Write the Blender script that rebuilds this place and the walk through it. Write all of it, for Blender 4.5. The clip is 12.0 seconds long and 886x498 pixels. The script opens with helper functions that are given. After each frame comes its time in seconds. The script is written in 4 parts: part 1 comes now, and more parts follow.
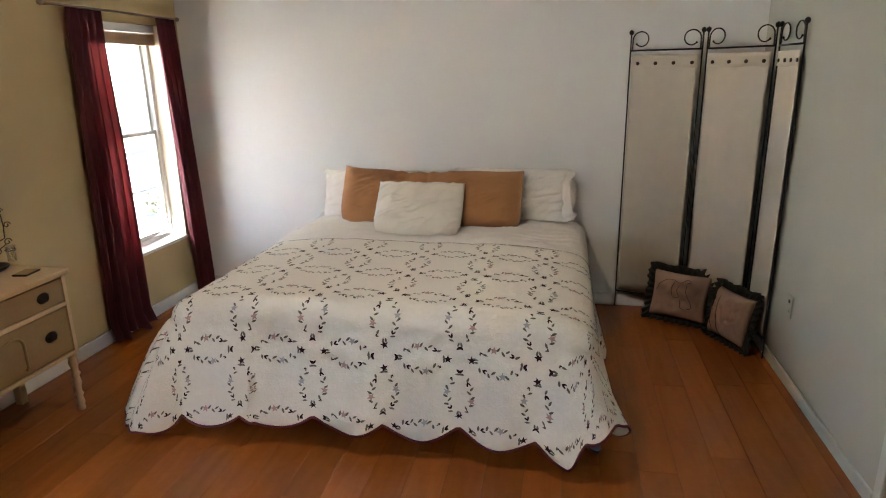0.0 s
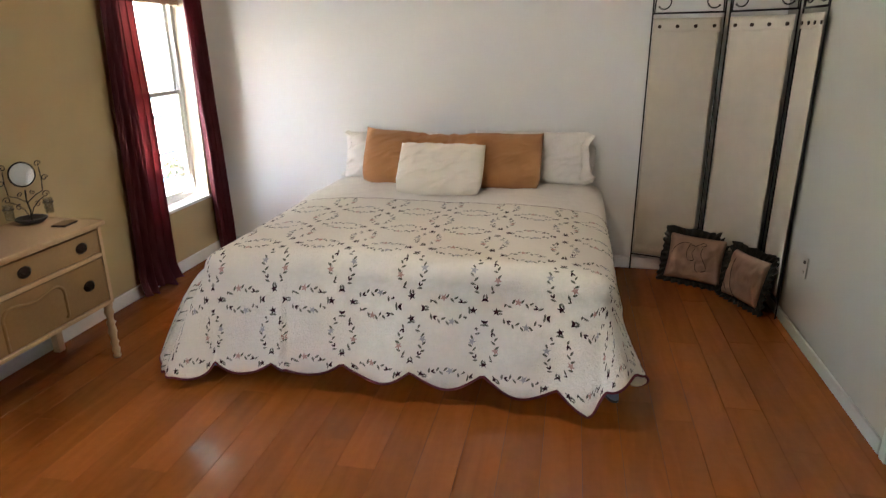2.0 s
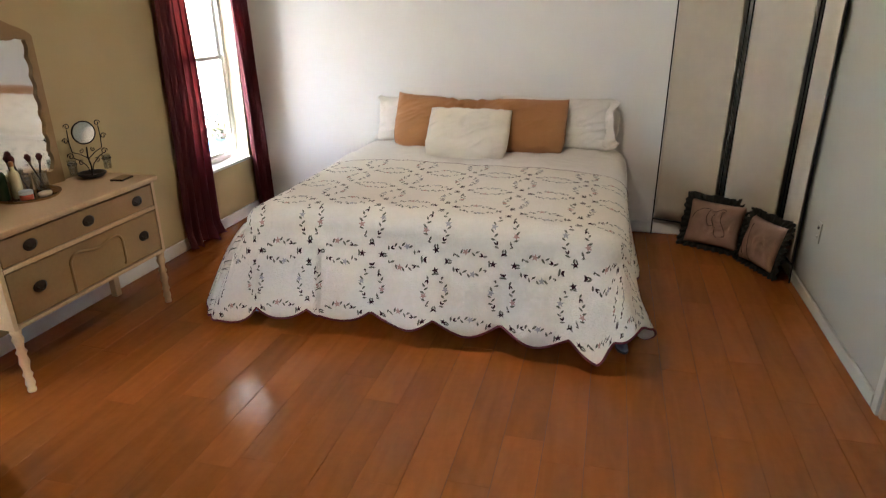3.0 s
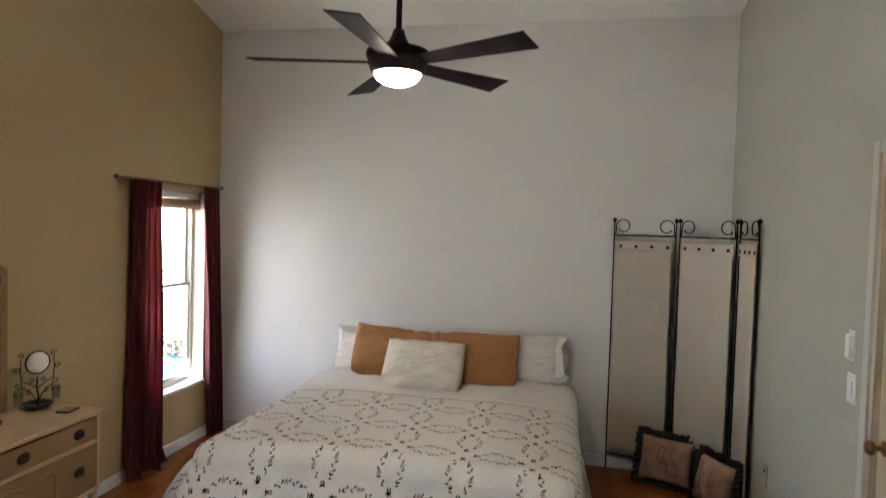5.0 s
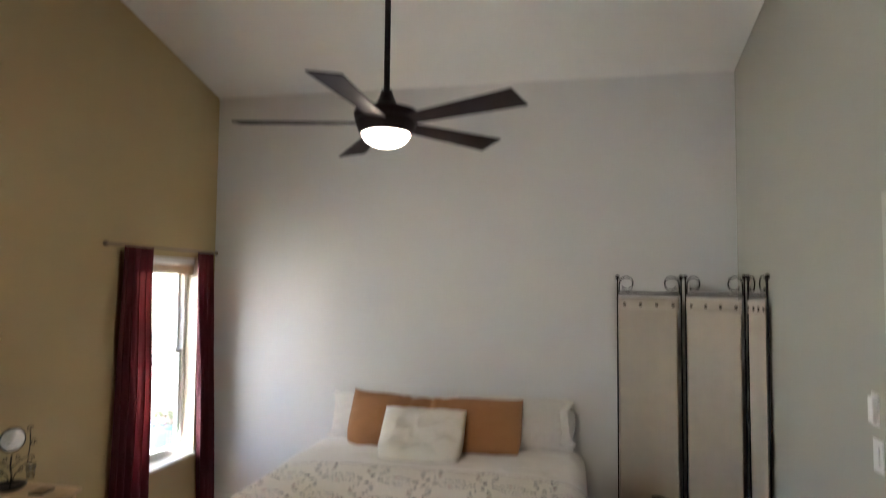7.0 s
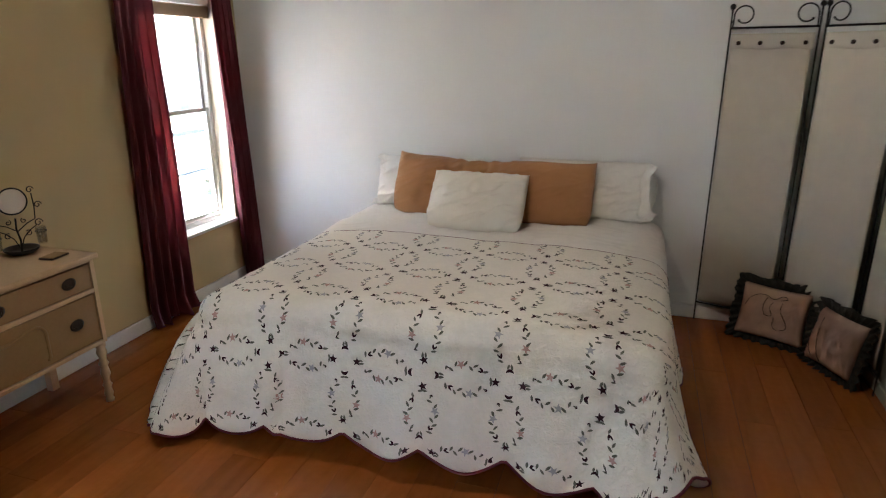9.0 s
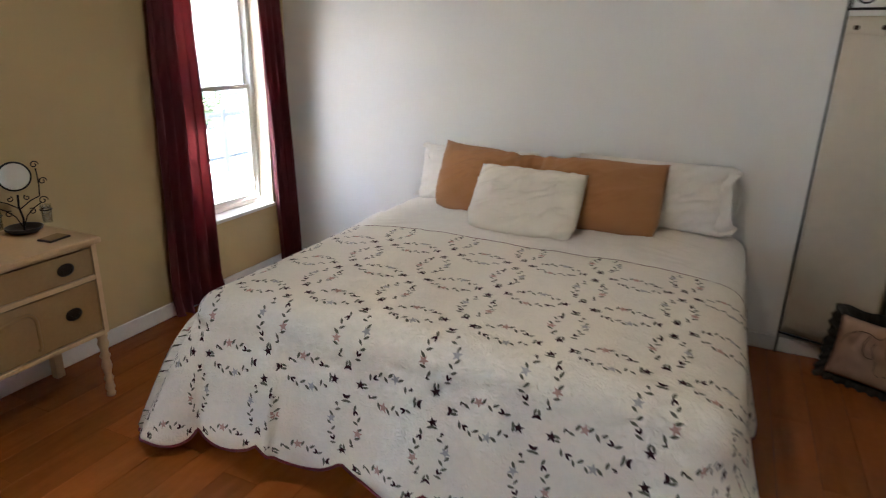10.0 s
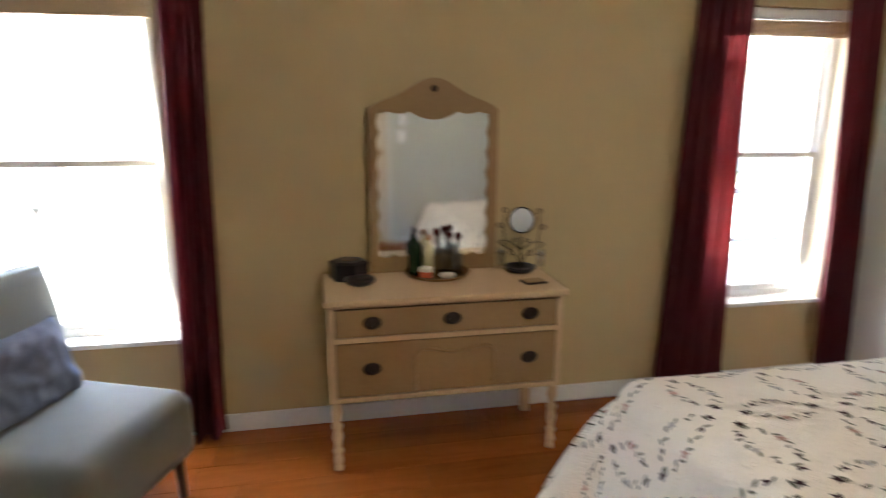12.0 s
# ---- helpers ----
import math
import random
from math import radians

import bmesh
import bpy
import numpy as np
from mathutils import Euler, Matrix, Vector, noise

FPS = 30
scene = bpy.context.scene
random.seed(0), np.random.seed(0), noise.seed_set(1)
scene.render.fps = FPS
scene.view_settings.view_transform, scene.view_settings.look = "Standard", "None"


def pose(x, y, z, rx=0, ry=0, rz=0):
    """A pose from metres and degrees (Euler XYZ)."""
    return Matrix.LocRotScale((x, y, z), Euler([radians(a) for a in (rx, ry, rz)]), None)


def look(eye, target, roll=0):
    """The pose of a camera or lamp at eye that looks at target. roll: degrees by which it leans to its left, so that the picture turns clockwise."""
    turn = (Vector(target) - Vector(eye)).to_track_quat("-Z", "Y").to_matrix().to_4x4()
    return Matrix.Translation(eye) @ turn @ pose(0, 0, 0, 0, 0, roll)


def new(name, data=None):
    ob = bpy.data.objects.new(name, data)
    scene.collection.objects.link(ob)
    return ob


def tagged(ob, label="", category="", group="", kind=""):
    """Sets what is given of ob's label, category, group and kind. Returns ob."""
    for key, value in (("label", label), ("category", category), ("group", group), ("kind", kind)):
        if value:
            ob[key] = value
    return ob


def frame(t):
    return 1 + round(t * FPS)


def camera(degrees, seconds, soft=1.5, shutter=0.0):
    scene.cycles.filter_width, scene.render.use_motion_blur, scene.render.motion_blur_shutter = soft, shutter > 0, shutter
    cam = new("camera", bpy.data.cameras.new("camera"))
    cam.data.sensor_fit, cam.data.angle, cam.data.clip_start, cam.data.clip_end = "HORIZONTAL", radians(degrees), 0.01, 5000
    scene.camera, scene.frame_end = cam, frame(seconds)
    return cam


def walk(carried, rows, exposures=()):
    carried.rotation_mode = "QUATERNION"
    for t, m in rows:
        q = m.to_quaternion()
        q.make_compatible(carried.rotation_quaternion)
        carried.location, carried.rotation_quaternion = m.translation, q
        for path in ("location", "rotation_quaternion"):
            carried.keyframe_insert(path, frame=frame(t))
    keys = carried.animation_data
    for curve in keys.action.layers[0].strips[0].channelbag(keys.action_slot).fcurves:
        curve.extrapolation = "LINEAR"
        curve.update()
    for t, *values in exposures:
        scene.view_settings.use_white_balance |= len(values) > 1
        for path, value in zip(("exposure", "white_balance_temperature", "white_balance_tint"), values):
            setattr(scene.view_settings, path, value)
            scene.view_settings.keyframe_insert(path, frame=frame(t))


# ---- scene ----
cam = camera(70.9, 12.0, soft=1.1, shutter=0.5)
PATH = [
    (0, (0.277, 0.557, 1.596), (-0.09, 2.445, 1.047), -1.0),
    (0.5, (0.286, 0.543, 1.598), (-0.101, 2.422, 1.035), -1.0),
    (1, (0.286, 0.505, 1.589), (-0.103, 2.384, 1.025), -1.4),
    (1.5, (0.27, 0.476, 1.585), (-0.088, 2.354, 0.997), -0.9),
    (2, (0.206, 0.442, 1.542), (-0.175, 2.301, 0.911), -0.5),
    (2.5, (0.235, 0.352, 1.522), (-0.219, 2.163, 0.804), -0.7),
    (2.7, (0.271, 0.299, 1.53), (-0.21, 2.091, 0.783), -0.7),
    (4.3, (0.327, 0.185, 1.674), (-0.096, 2.116, 1.372), 2.0),
    (4.5, (0.317, 0.195, 1.679), (-0.093, 2.139, 1.452), 1.9),
    (5, (0.311, 0.158, 1.731), (-0.067, 2.121, 1.655), 1.7),
    (5.5, (0.322, 0.165, 1.759), (-0.057, 2.127, 1.846), 1.5),
    (6, (0.339, 0.139, 1.774), (-0.037, 2.085, 2.04), 1.3),
    (6.5, (0.351, 0.209, 1.787), (-0.03, 2.132, 2.183), 1.1),
    (7, (0.35, 0.28, 1.743), (-0.051, 2.236, 1.858), 0.6),
    (7.5, (0.238, 0.347, 1.619), (-0.151, 2.302, 1.451), 0.2),
    (7.7, (0.225, 0.426, 1.611), (-0.165, 2.369, 1.338), -0.3),
    (9.3, (0.285, 1.038, 1.561), (-0.342, 2.833, 0.94), 0.3),
    (9.5, (0.306, 1.115, 1.555), (-0.354, 2.894, 0.922), 0.6),
    (10, (0.267, 1.347, 1.528), (-0.507, 3.078, 0.891), 1.4),
    (10.5, (0.206, 1.602, 1.525), (-0.796, 3.21, 0.884), 2.0),
    (11, (0.159, 1.829, 1.495), (-1.188, 3.186, 0.906), 2.7),
    (11.5, (0.205, 1.965, 1.488), (-1.495, 2.878, 0.96), 1.2),
    (12, (0.287, 1.989, 1.473), (-1.621, 2.378, 1.016), 0.3),
]
walk(cam, [(t, look(eye, target, roll)) for t, eye, target, roll in PATH],
     [(0.0, 4.72, 6350, 12), (1.5, 4.72, 6350, 12), (2.5, 5.10, 6400, 12), (4.5, 4.57, 6150, 11), (7.5, 4.45, 6100, 11),
      (9.5, 4.58, 6050, 12), (10.5, 4.52, 6180, 11), (11.0, 4.5, 6250, 11), (11.5, 4.54, 6250, 12), (12.0, 4.98, 6300, 12)])

# ---- world, sun, lamps ----
XL, XR, YB, YF = -2.45, 1.46, 4.81, -1.6          # inner faces of the walls
EAVE, SLOPE = 3.24, 0.25                          # ceiling height over the bed wall, its rise towards the back
world = bpy.data.worlds.new("world")
scene.world = world
world.use_nodes = True
wn = world.node_tree.nodes
sky = wn.new("ShaderNodeTexSky")
sky.sky_type, sky.sun_disc = "NISHITA", False
sky.sun_elevation, sky.sun_rotation = radians(50), radians(186)
wn["Background"].inputs["Strength"].default_value = 0.15
world.node_tree.links.new(sky.outputs[0], wn["Background"].inputs[0])
sun = new("sun", bpy.data.lights.new("sun", "SUN"))
sun.data.energy, sun.data.angle, sun.data.color = 5.0, radians(0.5), (1, 0.95, 0.88)
sun.matrix_world = look((-1.0, -9.0, 10.8), (0, 0, 0))


# ---- materials ----
def mat(name, color, rough=0.6, metal=0.0, scale=20.0, vary=0.08, bump=0.15, dist=0.001, scale2=None, coat=0.0, spec=0.5, random_vary=0.0, sheen=0.0):
    m = bpy.data.materials.new(name)
    m.use_nodes = True
    n, l = m.node_tree.nodes, m.node_tree.links
    b = n["Principled BSDF"]
    tc = n.new("ShaderNodeTexCoord")
    fine, wide = n.new("ShaderNodeTexNoise"), n.new("ShaderNodeTexNoise")
    fine.inputs["Scale"].default_value, fine.inputs["Detail"].default_value = scale * 6, 4
    wide.inputs["Scale"].default_value, wide.inputs["Detail"].default_value = scale2 or scale / 6, 3
    for t in (fine, wide):
        l.new(tc.outputs["Object"], t.inputs["Vector"])
    both = n.new("ShaderNodeMath")
    both.operation = "ADD"
    l.new(fine.outputs["Fac"], both.inputs[0])
    l.new(wide.outputs["Fac"], both.inputs[1])
    rng = n.new("ShaderNodeMapRange")
    rng.inputs["From Min"].default_value, rng.inputs["From Max"].default_value = 0.7, 1.3
    rng.inputs["To Min"].default_value, rng.inputs["To Max"].default_value = 1 - vary, 1 + vary
    l.new(both.outputs[0], rng.inputs["Value"])
    hsv = n.new("ShaderNodeHueSaturation")
    hsv.inputs["Color"].default_value = (*color, 1)
    l.new(rng.outputs[0], hsv.inputs["Value"])
    if random_vary:
        info, r2, mul = n.new("ShaderNodeObjectInfo"), n.new("ShaderNodeMapRange"), n.new("ShaderNodeMath")
        r2.inputs["To Min"].default_value, r2.inputs["To Max"].default_value = 1 - random_vary, 1 + random_vary
        mul.operation = "MULTIPLY"
        l.new(info.outputs["Random"], r2.inputs["Value"])
        l.new(r2.outputs[0], mul.inputs[0])
        l.new(rng.outputs[0], mul.inputs[1])
        l.new(mul.outputs[0], hsv.inputs["Value"])
    l.new(hsv.outputs[0], b.inputs["Base Color"])
    rr = n.new("ShaderNodeMapRange")
    rr.inputs["To Min"].default_value, rr.inputs["To Max"].default_value = max(rough - 0.08, 0.02), min(rough + 0.08, 1)
    l.new(wide.outputs["Fac"], rr.inputs["Value"])
    l.new(rr.outputs[0], b.inputs["Roughness"])
    b.inputs["Metallic"].default_value = metal
    b.inputs["Coat Weight"].default_value = coat
    b.inputs["Specular IOR Level"].default_value = spec
    b.inputs["Sheen Weight"].default_value = sheen
    if bump:
        bp = n.new("ShaderNodeBump")
        bp.inputs["Strength"].default_value, bp.inputs["Distance"].default_value = bump, dist
        l.new(fine.outputs["Fac"], bp.inputs["Height"])
        l.new(bp.outputs[0], b.inputs["Normal"])
    return m


def wood_floor():
    m = mat("maple_floor", (0.335, 0.098, 0.0205), 0.22, scale=4, vary=0.07, bump=0.05, dist=0.0005, random_vary=0.13)
    n, l = m.node_tree.nodes, m.node_tree.links
    b = n["Principled BSDF"]
    tc, mp, g = n.new("ShaderNodeTexCoord"), n.new("ShaderNodeMapping"), n.new("ShaderNodeTexNoise")
    mp.inputs["Scale"].default_value = (11, 1.4, 1)
    g.inputs["Scale"].default_value, g.inputs["Detail"].default_value, g.inputs["Distortion"].default_value = 1.5, 6, 0.8
    info, add = n.new("ShaderNodeObjectInfo"), n.new("ShaderNodeVectorMath")
    add.operation = "ADD"
    sc = n.new("ShaderNodeMath")
    sc.operation, sc.inputs[1].default_value = "MULTIPLY", 37.0
    l.new(info.outputs["Random"], sc.inputs[0])
    l.new(tc.outputs["Object"], add.inputs[0])
    l.new(sc.outputs[0], add.inputs[1])
    l.new(add.outputs[0], mp.inputs["Vector"])
    l.new(mp.outputs[0], g.inputs["Vector"])
    mix = n.new("ShaderNodeMix")
    mix.data_type = "RGBA"
    mix.blend_type = "MULTIPLY"
    ramp = n.new("ShaderNodeValToRGB")
    ramp.color_ramp.elements[0].position, ramp.color_ramp.elements[0].color = 0.32, (0.72, 0.62, 0.52, 1)
    ramp.color_ramp.elements[1].position, ramp.color_ramp.elements[1].color = 0.62, (1, 1, 1, 1)
    l.new(g.outputs["Fac"], ramp.inputs[0])
    src = b.inputs["Base Color"].links[0].from_socket
    mix.inputs["Factor"].default_value = 0.5
    l.new(src, mix.inputs["A"])
    l.new(ramp.outputs[0], mix.inputs["B"])
    l.new(mix.outputs["Result"], b.inputs["Base Color"])
    return m


def curtain_cloth():
    m = mat("burgundy_sheer", (0.085, 0.007, 0.012), 0.8, scale=60, vary=0.15, bump=0.2, dist=0.0008)
    n, l = m.node_tree.nodes, m.node_tree.links
    b, out = n["Principled BSDF"], n["Material Output"]
    t, mix = n.new("ShaderNodeBsdfTranslucent"), n.new("ShaderNodeMixShader")
    t.inputs["Color"].default_value = (0.24, 0.014, 0.020, 1)
    mix.inputs[0].default_value = 0.10
    l.new(b.outputs[0], mix.inputs[1])
    l.new(t.outputs[0], mix.inputs[2])
    # the open weave lets a little of the window through
    gap, weave = n.new("ShaderNodeBsdfTransparent"), n.new("ShaderNodeMixShader")
    gap.inputs["Color"].default_value = (0.80, 0.14, 0.15, 1)
    weave.inputs[0].default_value = 0.013
    l.new(mix.outputs[0], weave.inputs[1])
    l.new(gap.outputs[0], weave.inputs[2])
    l.new(weave.outputs[0], out.inputs["Surface"])
    return m


def emitting(name, color, strength):
    m = bpy.data.materials.new(name)
    m.use_nodes = True
    b = m.node_tree.nodes["Principled BSDF"]
    b.inputs["Base Color"].default_value = (*color, 1)
    b.inputs["Emission Color"].default_value = (*color, 1)
    b.inputs["Emission Strength"].default_value = strength
    return m


def glass(name, color=(1, 1, 1), rough=0.0):
    m = bpy.data.materials.new(name)
    m.use_nodes = True
    b = m.node_tree.nodes["Principled BSDF"]
    b.inputs["Base Color"].default_value = (*color, 1)
    b.inputs["Transmission Weight"].default_value, b.inputs["Roughness"].default_value, b.inputs["IOR"].default_value = 1, rough, 1.45
    return m


# East wall's sage tone is darkened to stand in for its dimmer light.
DIMMED_SAGE_WALL = mat("dimmed_sage_wall_paint", (0.42, 0.41, 0.34), 0.75, scale=40, vary=0.02, bump=0.25, dist=0.0012, scale2=1.2)
WHITE_WALL = mat("white_wall_paint", (0.78, 0.766, 0.728), 0.75, scale=40, vary=0.02, bump=0.25, dist=0.0012, scale2=1.2)
TAN_WALL = mat("tan_wall_paint", (0.52, 0.395, 0.20), 0.7, scale=40, vary=0.03, bump=0.25, dist=0.0012, scale2=1.2)
CEILING = mat("ceiling_paint", (0.86, 0.845, 0.79), 0.85, scale=35, vary=0.02, bump=0.4, dist=0.002, scale2=1.5)
TRIM = mat("white_gloss_trim", (0.78, 0.77, 0.74), 0.35, scale=12, vary=0.04, bump=0.05)
FLOOR = wood_floor()
FLOOR_JOINT = mat("floor_joint", (0.13, 0.042, 0.013), 0.7)
CURTAIN = curtain_cloth()
ROD = mat("brushed_nickel", (0.27, 0.21, 0.16), 0.35, 1.0)
IRON = mat("black_iron", (0.018, 0.016, 0.015), 0.45, 0.6, scale=30, vary=0.2)
FABRIC = mat("cream_canvas", (0.57, 0.50, 0.395), 0.9, scale=90, vary=0.05, bump=0.3)
fn_, fl_ = FABRIC.node_tree.nodes, FABRIC.node_tree.links
thru, blend = fn_.new("ShaderNodeBsdfTranslucent"), fn_.new("ShaderNodeMixShader")
thru.inputs["Color"].default_value, blend.inputs[0].default_value = (0.62, 0.56, 0.46, 1), 0.12
fl_.new(fn_["Principled BSDF"].outputs[0], blend.inputs[1])
fl_.new(thru.outputs[0], blend.inputs[2])
fl_.new(blend.outputs[0], fn_["Material Output"].inputs["Surface"])
QUILT = mat("white_quilt_cotton", (0.82, 0.77, 0.675), 0.9, scale=8, vary=0.03, bump=0, scale2=5)
qn, ql = QUILT.node_tree.nodes, QUILT.node_tree.links
qc, qv, qw, qm, qb = (qn.new("ShaderNode" + k) for k in ("TexCoord", "TexVoronoi", "TexNoise", "Mix", "Bump"))
qv.feature = "DISTANCE_TO_EDGE"
qv.inputs["Scale"].default_value, qw.inputs["Scale"].default_value = 58, 34
qm.data_type = "VECTOR"
qm.inputs["Factor"].default_value = 0.05
qb.inputs["Strength"].default_value, qb.inputs["Distance"].default_value = 0.9, 0.005
ql.new(qc.outputs["Object"], qw.inputs["Vector"])
ql.new(qc.outputs["Object"], qm.inputs[4])
ql.new(qw.outputs["Color"], qm.inputs[5])
ql.new(qm.outputs[1], qv.inputs["Vector"])
ql.new(qv.outputs["Distance"], qb.inputs["Height"])
ql.new(qb.outputs[0], qn["Principled BSDF"].inputs["Normal"])
SHEET = mat("white_sheet_cotton", (0.82, 0.775, 0.71), 0.9, scale=6, vary=0.03, bump=0.3, dist=0.006)
BINDING = mat("burgundy_binding", (0.13, 0.012, 0.020), 0.85)
LEAF = mat("grey_green_applique", (0.15, 0.15, 0.11), 0.9, vary=0.2)
DARK = mat("dark_maroon_applique", (0.030, 0.005, 0.010), 0.9, vary=0.2)
PINK = mat("rose_applique", (0.52, 0.32, 0.27), 0.9, vary=0.15)
GREY = mat("blue_grey_applique", (0.42, 0.41, 0.405), 0.9, vary=0.15)
TAN_PILLOW = mat("caramel_cotton", (0.42, 0.195, 0.07), 0.9, scale=30, vary=0.03, bump=0.3, sheen=0.2)
CREAM_PILLOW = mat("cream_cotton", (0.80, 0.745, 0.64), 0.9, scale=30, vary=0.015, bump=0.3)
PINK_PILLOW = mat("dusty_pink_linen", (0.42, 0.27, 0.20), 0.9, scale=50, vary=0.08, bump=0.3)
RUFFLE = mat("dark_green_plaid_ruffle", (0.035, 0.035, 0.028), 0.9, scale=30, vary=0.4)
CREAM_PAINT = mat("cream_furniture_paint", (0.65, 0.46, 0.27), 0.45, scale=10, vary=0.06, bump=0.08)
TAUPE_PAINT = mat("taupe_drawer_paint", (0.335, 0.205, 0.084), 0.5, scale=10, vary=0.06, bump=0.08)
BRASS = mat("worn_brass", (0.30, 0.17, 0.07), 0.35, 0.9, scale=60, vary=0.2)
BRONZE = mat("aged_bronze", (0.05, 0.035, 0.025), 0.4, 0.8, scale=60, vary=0.3)
FAN_DARK = mat("espresso_fan_finish", (0.016, 0.007, 0.008), 0.55, scale=20, vary=0.15, spec=0.25)
LAMP = emitting("lit_frosted_glass", (1.0, 0.82, 0.64), 2.6)
MIRROR = mat("mirror_silvering", (0.9, 0.9, 0.9), 0.02, 1.0, vary=0.0, bump=0)
GLASS = glass("clear_glass")
CHAIR_CLOTH = mat("pale_grey_upholstery", (0.195, 0.195, 0.17), 0.95, scale=80, vary=0.06, bump=0.4, sheen=0.3)
BLUE_CUSHION = mat("slate_blue_cushion", (0.17, 0.19, 0.25), 0.9, scale=40, vary=0.15, bump=0.5)
DARK_WOOD = mat("dark_stained_wood", (0.025, 0.014, 0.01), 0.4)
PLASTIC = mat("white_switch_plastic", (0.75, 0.74, 0.70), 0.35, vary=0.01, bump=0)
AGED_PLASTIC = mat("yellowed_plastic", (0.48, 0.34, 0.20), 0.5, vary=0.03, bump=0)
VINYL = mat("white_vinyl_frame", (0.72, 0.72, 0.70), 0.4, vary=0.02, bump=0)
BLACK_TIN = mat("black_enamel", (0.02, 0.02, 0.024), 0.3, vary=0.2)
CONCRETE = mat("pale_concrete", (0.58, 0.55, 0.50), 0.9, scale=5)
STUCCO = mat("pale_stucco", (0.55, 0.52, 0.47), 0.9, scale=8)
GRASS = mat("lawn", (0.16, 0.17, 0.09), 0.95, scale=8, vary=0.3)
JAMB = mat("cream_jamb_paint", (0.72, 0.65, 0.50), 0.6, scale=10, vary=0.02, bump=0.05)
# Trim matched to the east wall, the same dimness put into its colour.
DIMMED_SAGE_TRIM = mat("dimmed_sage_gloss_trim", (0.50, 0.50, 0.43), 0.35, scale=12, vary=0.04, bump=0.05)
DOOR_PAINT = mat("beige_door_paint", (0.50, 0.40, 0.27), 0.5, scale=10, vary=0.04, bump=0.06)


# ---- mesh helpers ----
def thing(name, loc, label, category, rz=0.0, group="", rx=0.0, ry=0.0):
    e = new(name)
    e.matrix_world = pose(*loc, rx, ry, rz)
    e.empty_display_size = 0.1
    return tagged(e, label, category, group)


def part(name, bm, material, parent=None, label="", smooth=False, kind="", keep=False):
    me = bpy.data.meshes.new(name)
    if not keep:
        bmesh.ops.recalc_face_normals(bm, faces=bm.faces)
    if smooth:
        for f in bm.faces:
            f.smooth = True
    bm.to_mesh(me)
    bm.free()
    me.materials.append(material)
    ob = new(name, me)
    ob.parent = parent
    return tagged(ob, label, kind=kind)


def box(bm, x0, x1, y0, y1, z0, z1, bevel=0.0, seg=2):
    r = bmesh.ops.create_cube(bm, size=1)
    vs = r["verts"]
    for v in vs:
        v.co = Vector(((x0 + x1) / 2 + v.co.x * (x1 - x0), (y0 + y1) / 2 + v.co.y * (y1 - y0), (z0 + z1) / 2 + v.co.z * (z1 - z0)))
    if bevel:
        es = list({e for v in vs for e in v.link_edges})
        bmesh.ops.bevel(bm, geom=es, offset=bevel, segments=seg, affect="EDGES", profile=0.5)
    return bm


def B(*a, **k):
    return box(bmesh.new(), *a, **k)


def tube(bm, pts, r, n=8, closed=False):
    pts = [Vector(p) for p in pts]
    rs = r if isinstance(r, (list, tuple)) else [r] * len(pts)
    rings, ref = [], None
    for i, p in enumerate(pts):
        a = pts[i - 1] if (i or closed) else pts[i]
        b = pts[(i + 1) % len(pts)] if (i < len(pts) - 1 or closed) else pts[i]
        d = (b - a).normalized()
        if ref is None:
            ref = d.orthogonal().normalized()
        ref = (ref - d * ref.dot(d)).normalized()
        s = d.cross(ref)
        rings.append([bm.verts.new(p + rs[i] * (ref * math.cos(k * math.tau / n) + s * math.sin(k * math.tau / n))) for k in range(n)])
    m = len(rings)
    for i in range(m if closed else m - 1):
        A, C = rings[i], rings[(i + 1) % m]
        for k in range(n):
            bm.faces.new((A[k], A[(k + 1) % n], C[(k + 1) % n], C[k]))
    if not closed:
        bm.faces.new(rings[0][::-1])
        bm.faces.new(rings[-1])
    return bm


def lathe(bm, prof, cx=0.0, cy=0.0, n=20, z0=0.0, sx=1.0, sy=1.0):
    rings = []
    for r, z in prof:
        rings.append([bm.verts.new((cx + sx * r * math.cos(k * math.tau / n), cy + sy * r * math.sin(k * math.tau / n), z + z0)) for k in range(n)])
    for a, b in zip(rings, rings[1:]):
        for k in range(n):
            bm.faces.new((a[k], a[(k + 1) % n], b[(k + 1) % n], b[k]))
    bm.faces.new(rings[0][::-1])
    bm.faces.new(rings[-1])
    return bm


def slab(bm, outline, depth, axis="y", at=0.0):
    """A flat outline (a, b) given thickness along an axis."""
    def put(a, b, d):
        return {"y": (a, at + d, b), "x": (at + d, a, b), "z": (a, b, at + d)}[axis]
    lo = [bm.verts.new(put(a, b, 0)) for a, b in outline]
    hi = [bm.verts.new(put(a, b, depth)) for a, b in outline]
    n = len(outline)
    bm.faces.new(lo)
    bm.faces.new(hi[::-1])
    for i in range(n):
        bm.faces.new((lo[i], lo[(i + 1) % n], hi[(i + 1) % n], hi[i]))
    return bm


def frame_slab(bm, outer, inner, depth, axis="y", at=0.0):
    """Two outlines of equal count, the ring between them given thickness."""
    def put(p, d):
        a, b = p
        return {"y": (a, at + d, b), "x": (at + d, a, b), "z": (a, b, at + d)}[axis]
    rings = [[bm.verts.new(put(p, d)) for p in ring] for ring, d in ((outer, 0), (inner, 0), (inner, depth), (outer, depth))]
    n = len(outer)
    for a, b in zip(rings, rings[1:] + rings[:1]):
        for i in range(n):
            bm.faces.new((a[i], a[(i + 1) % n], b[(i + 1) % n], b[i]))
    return bm


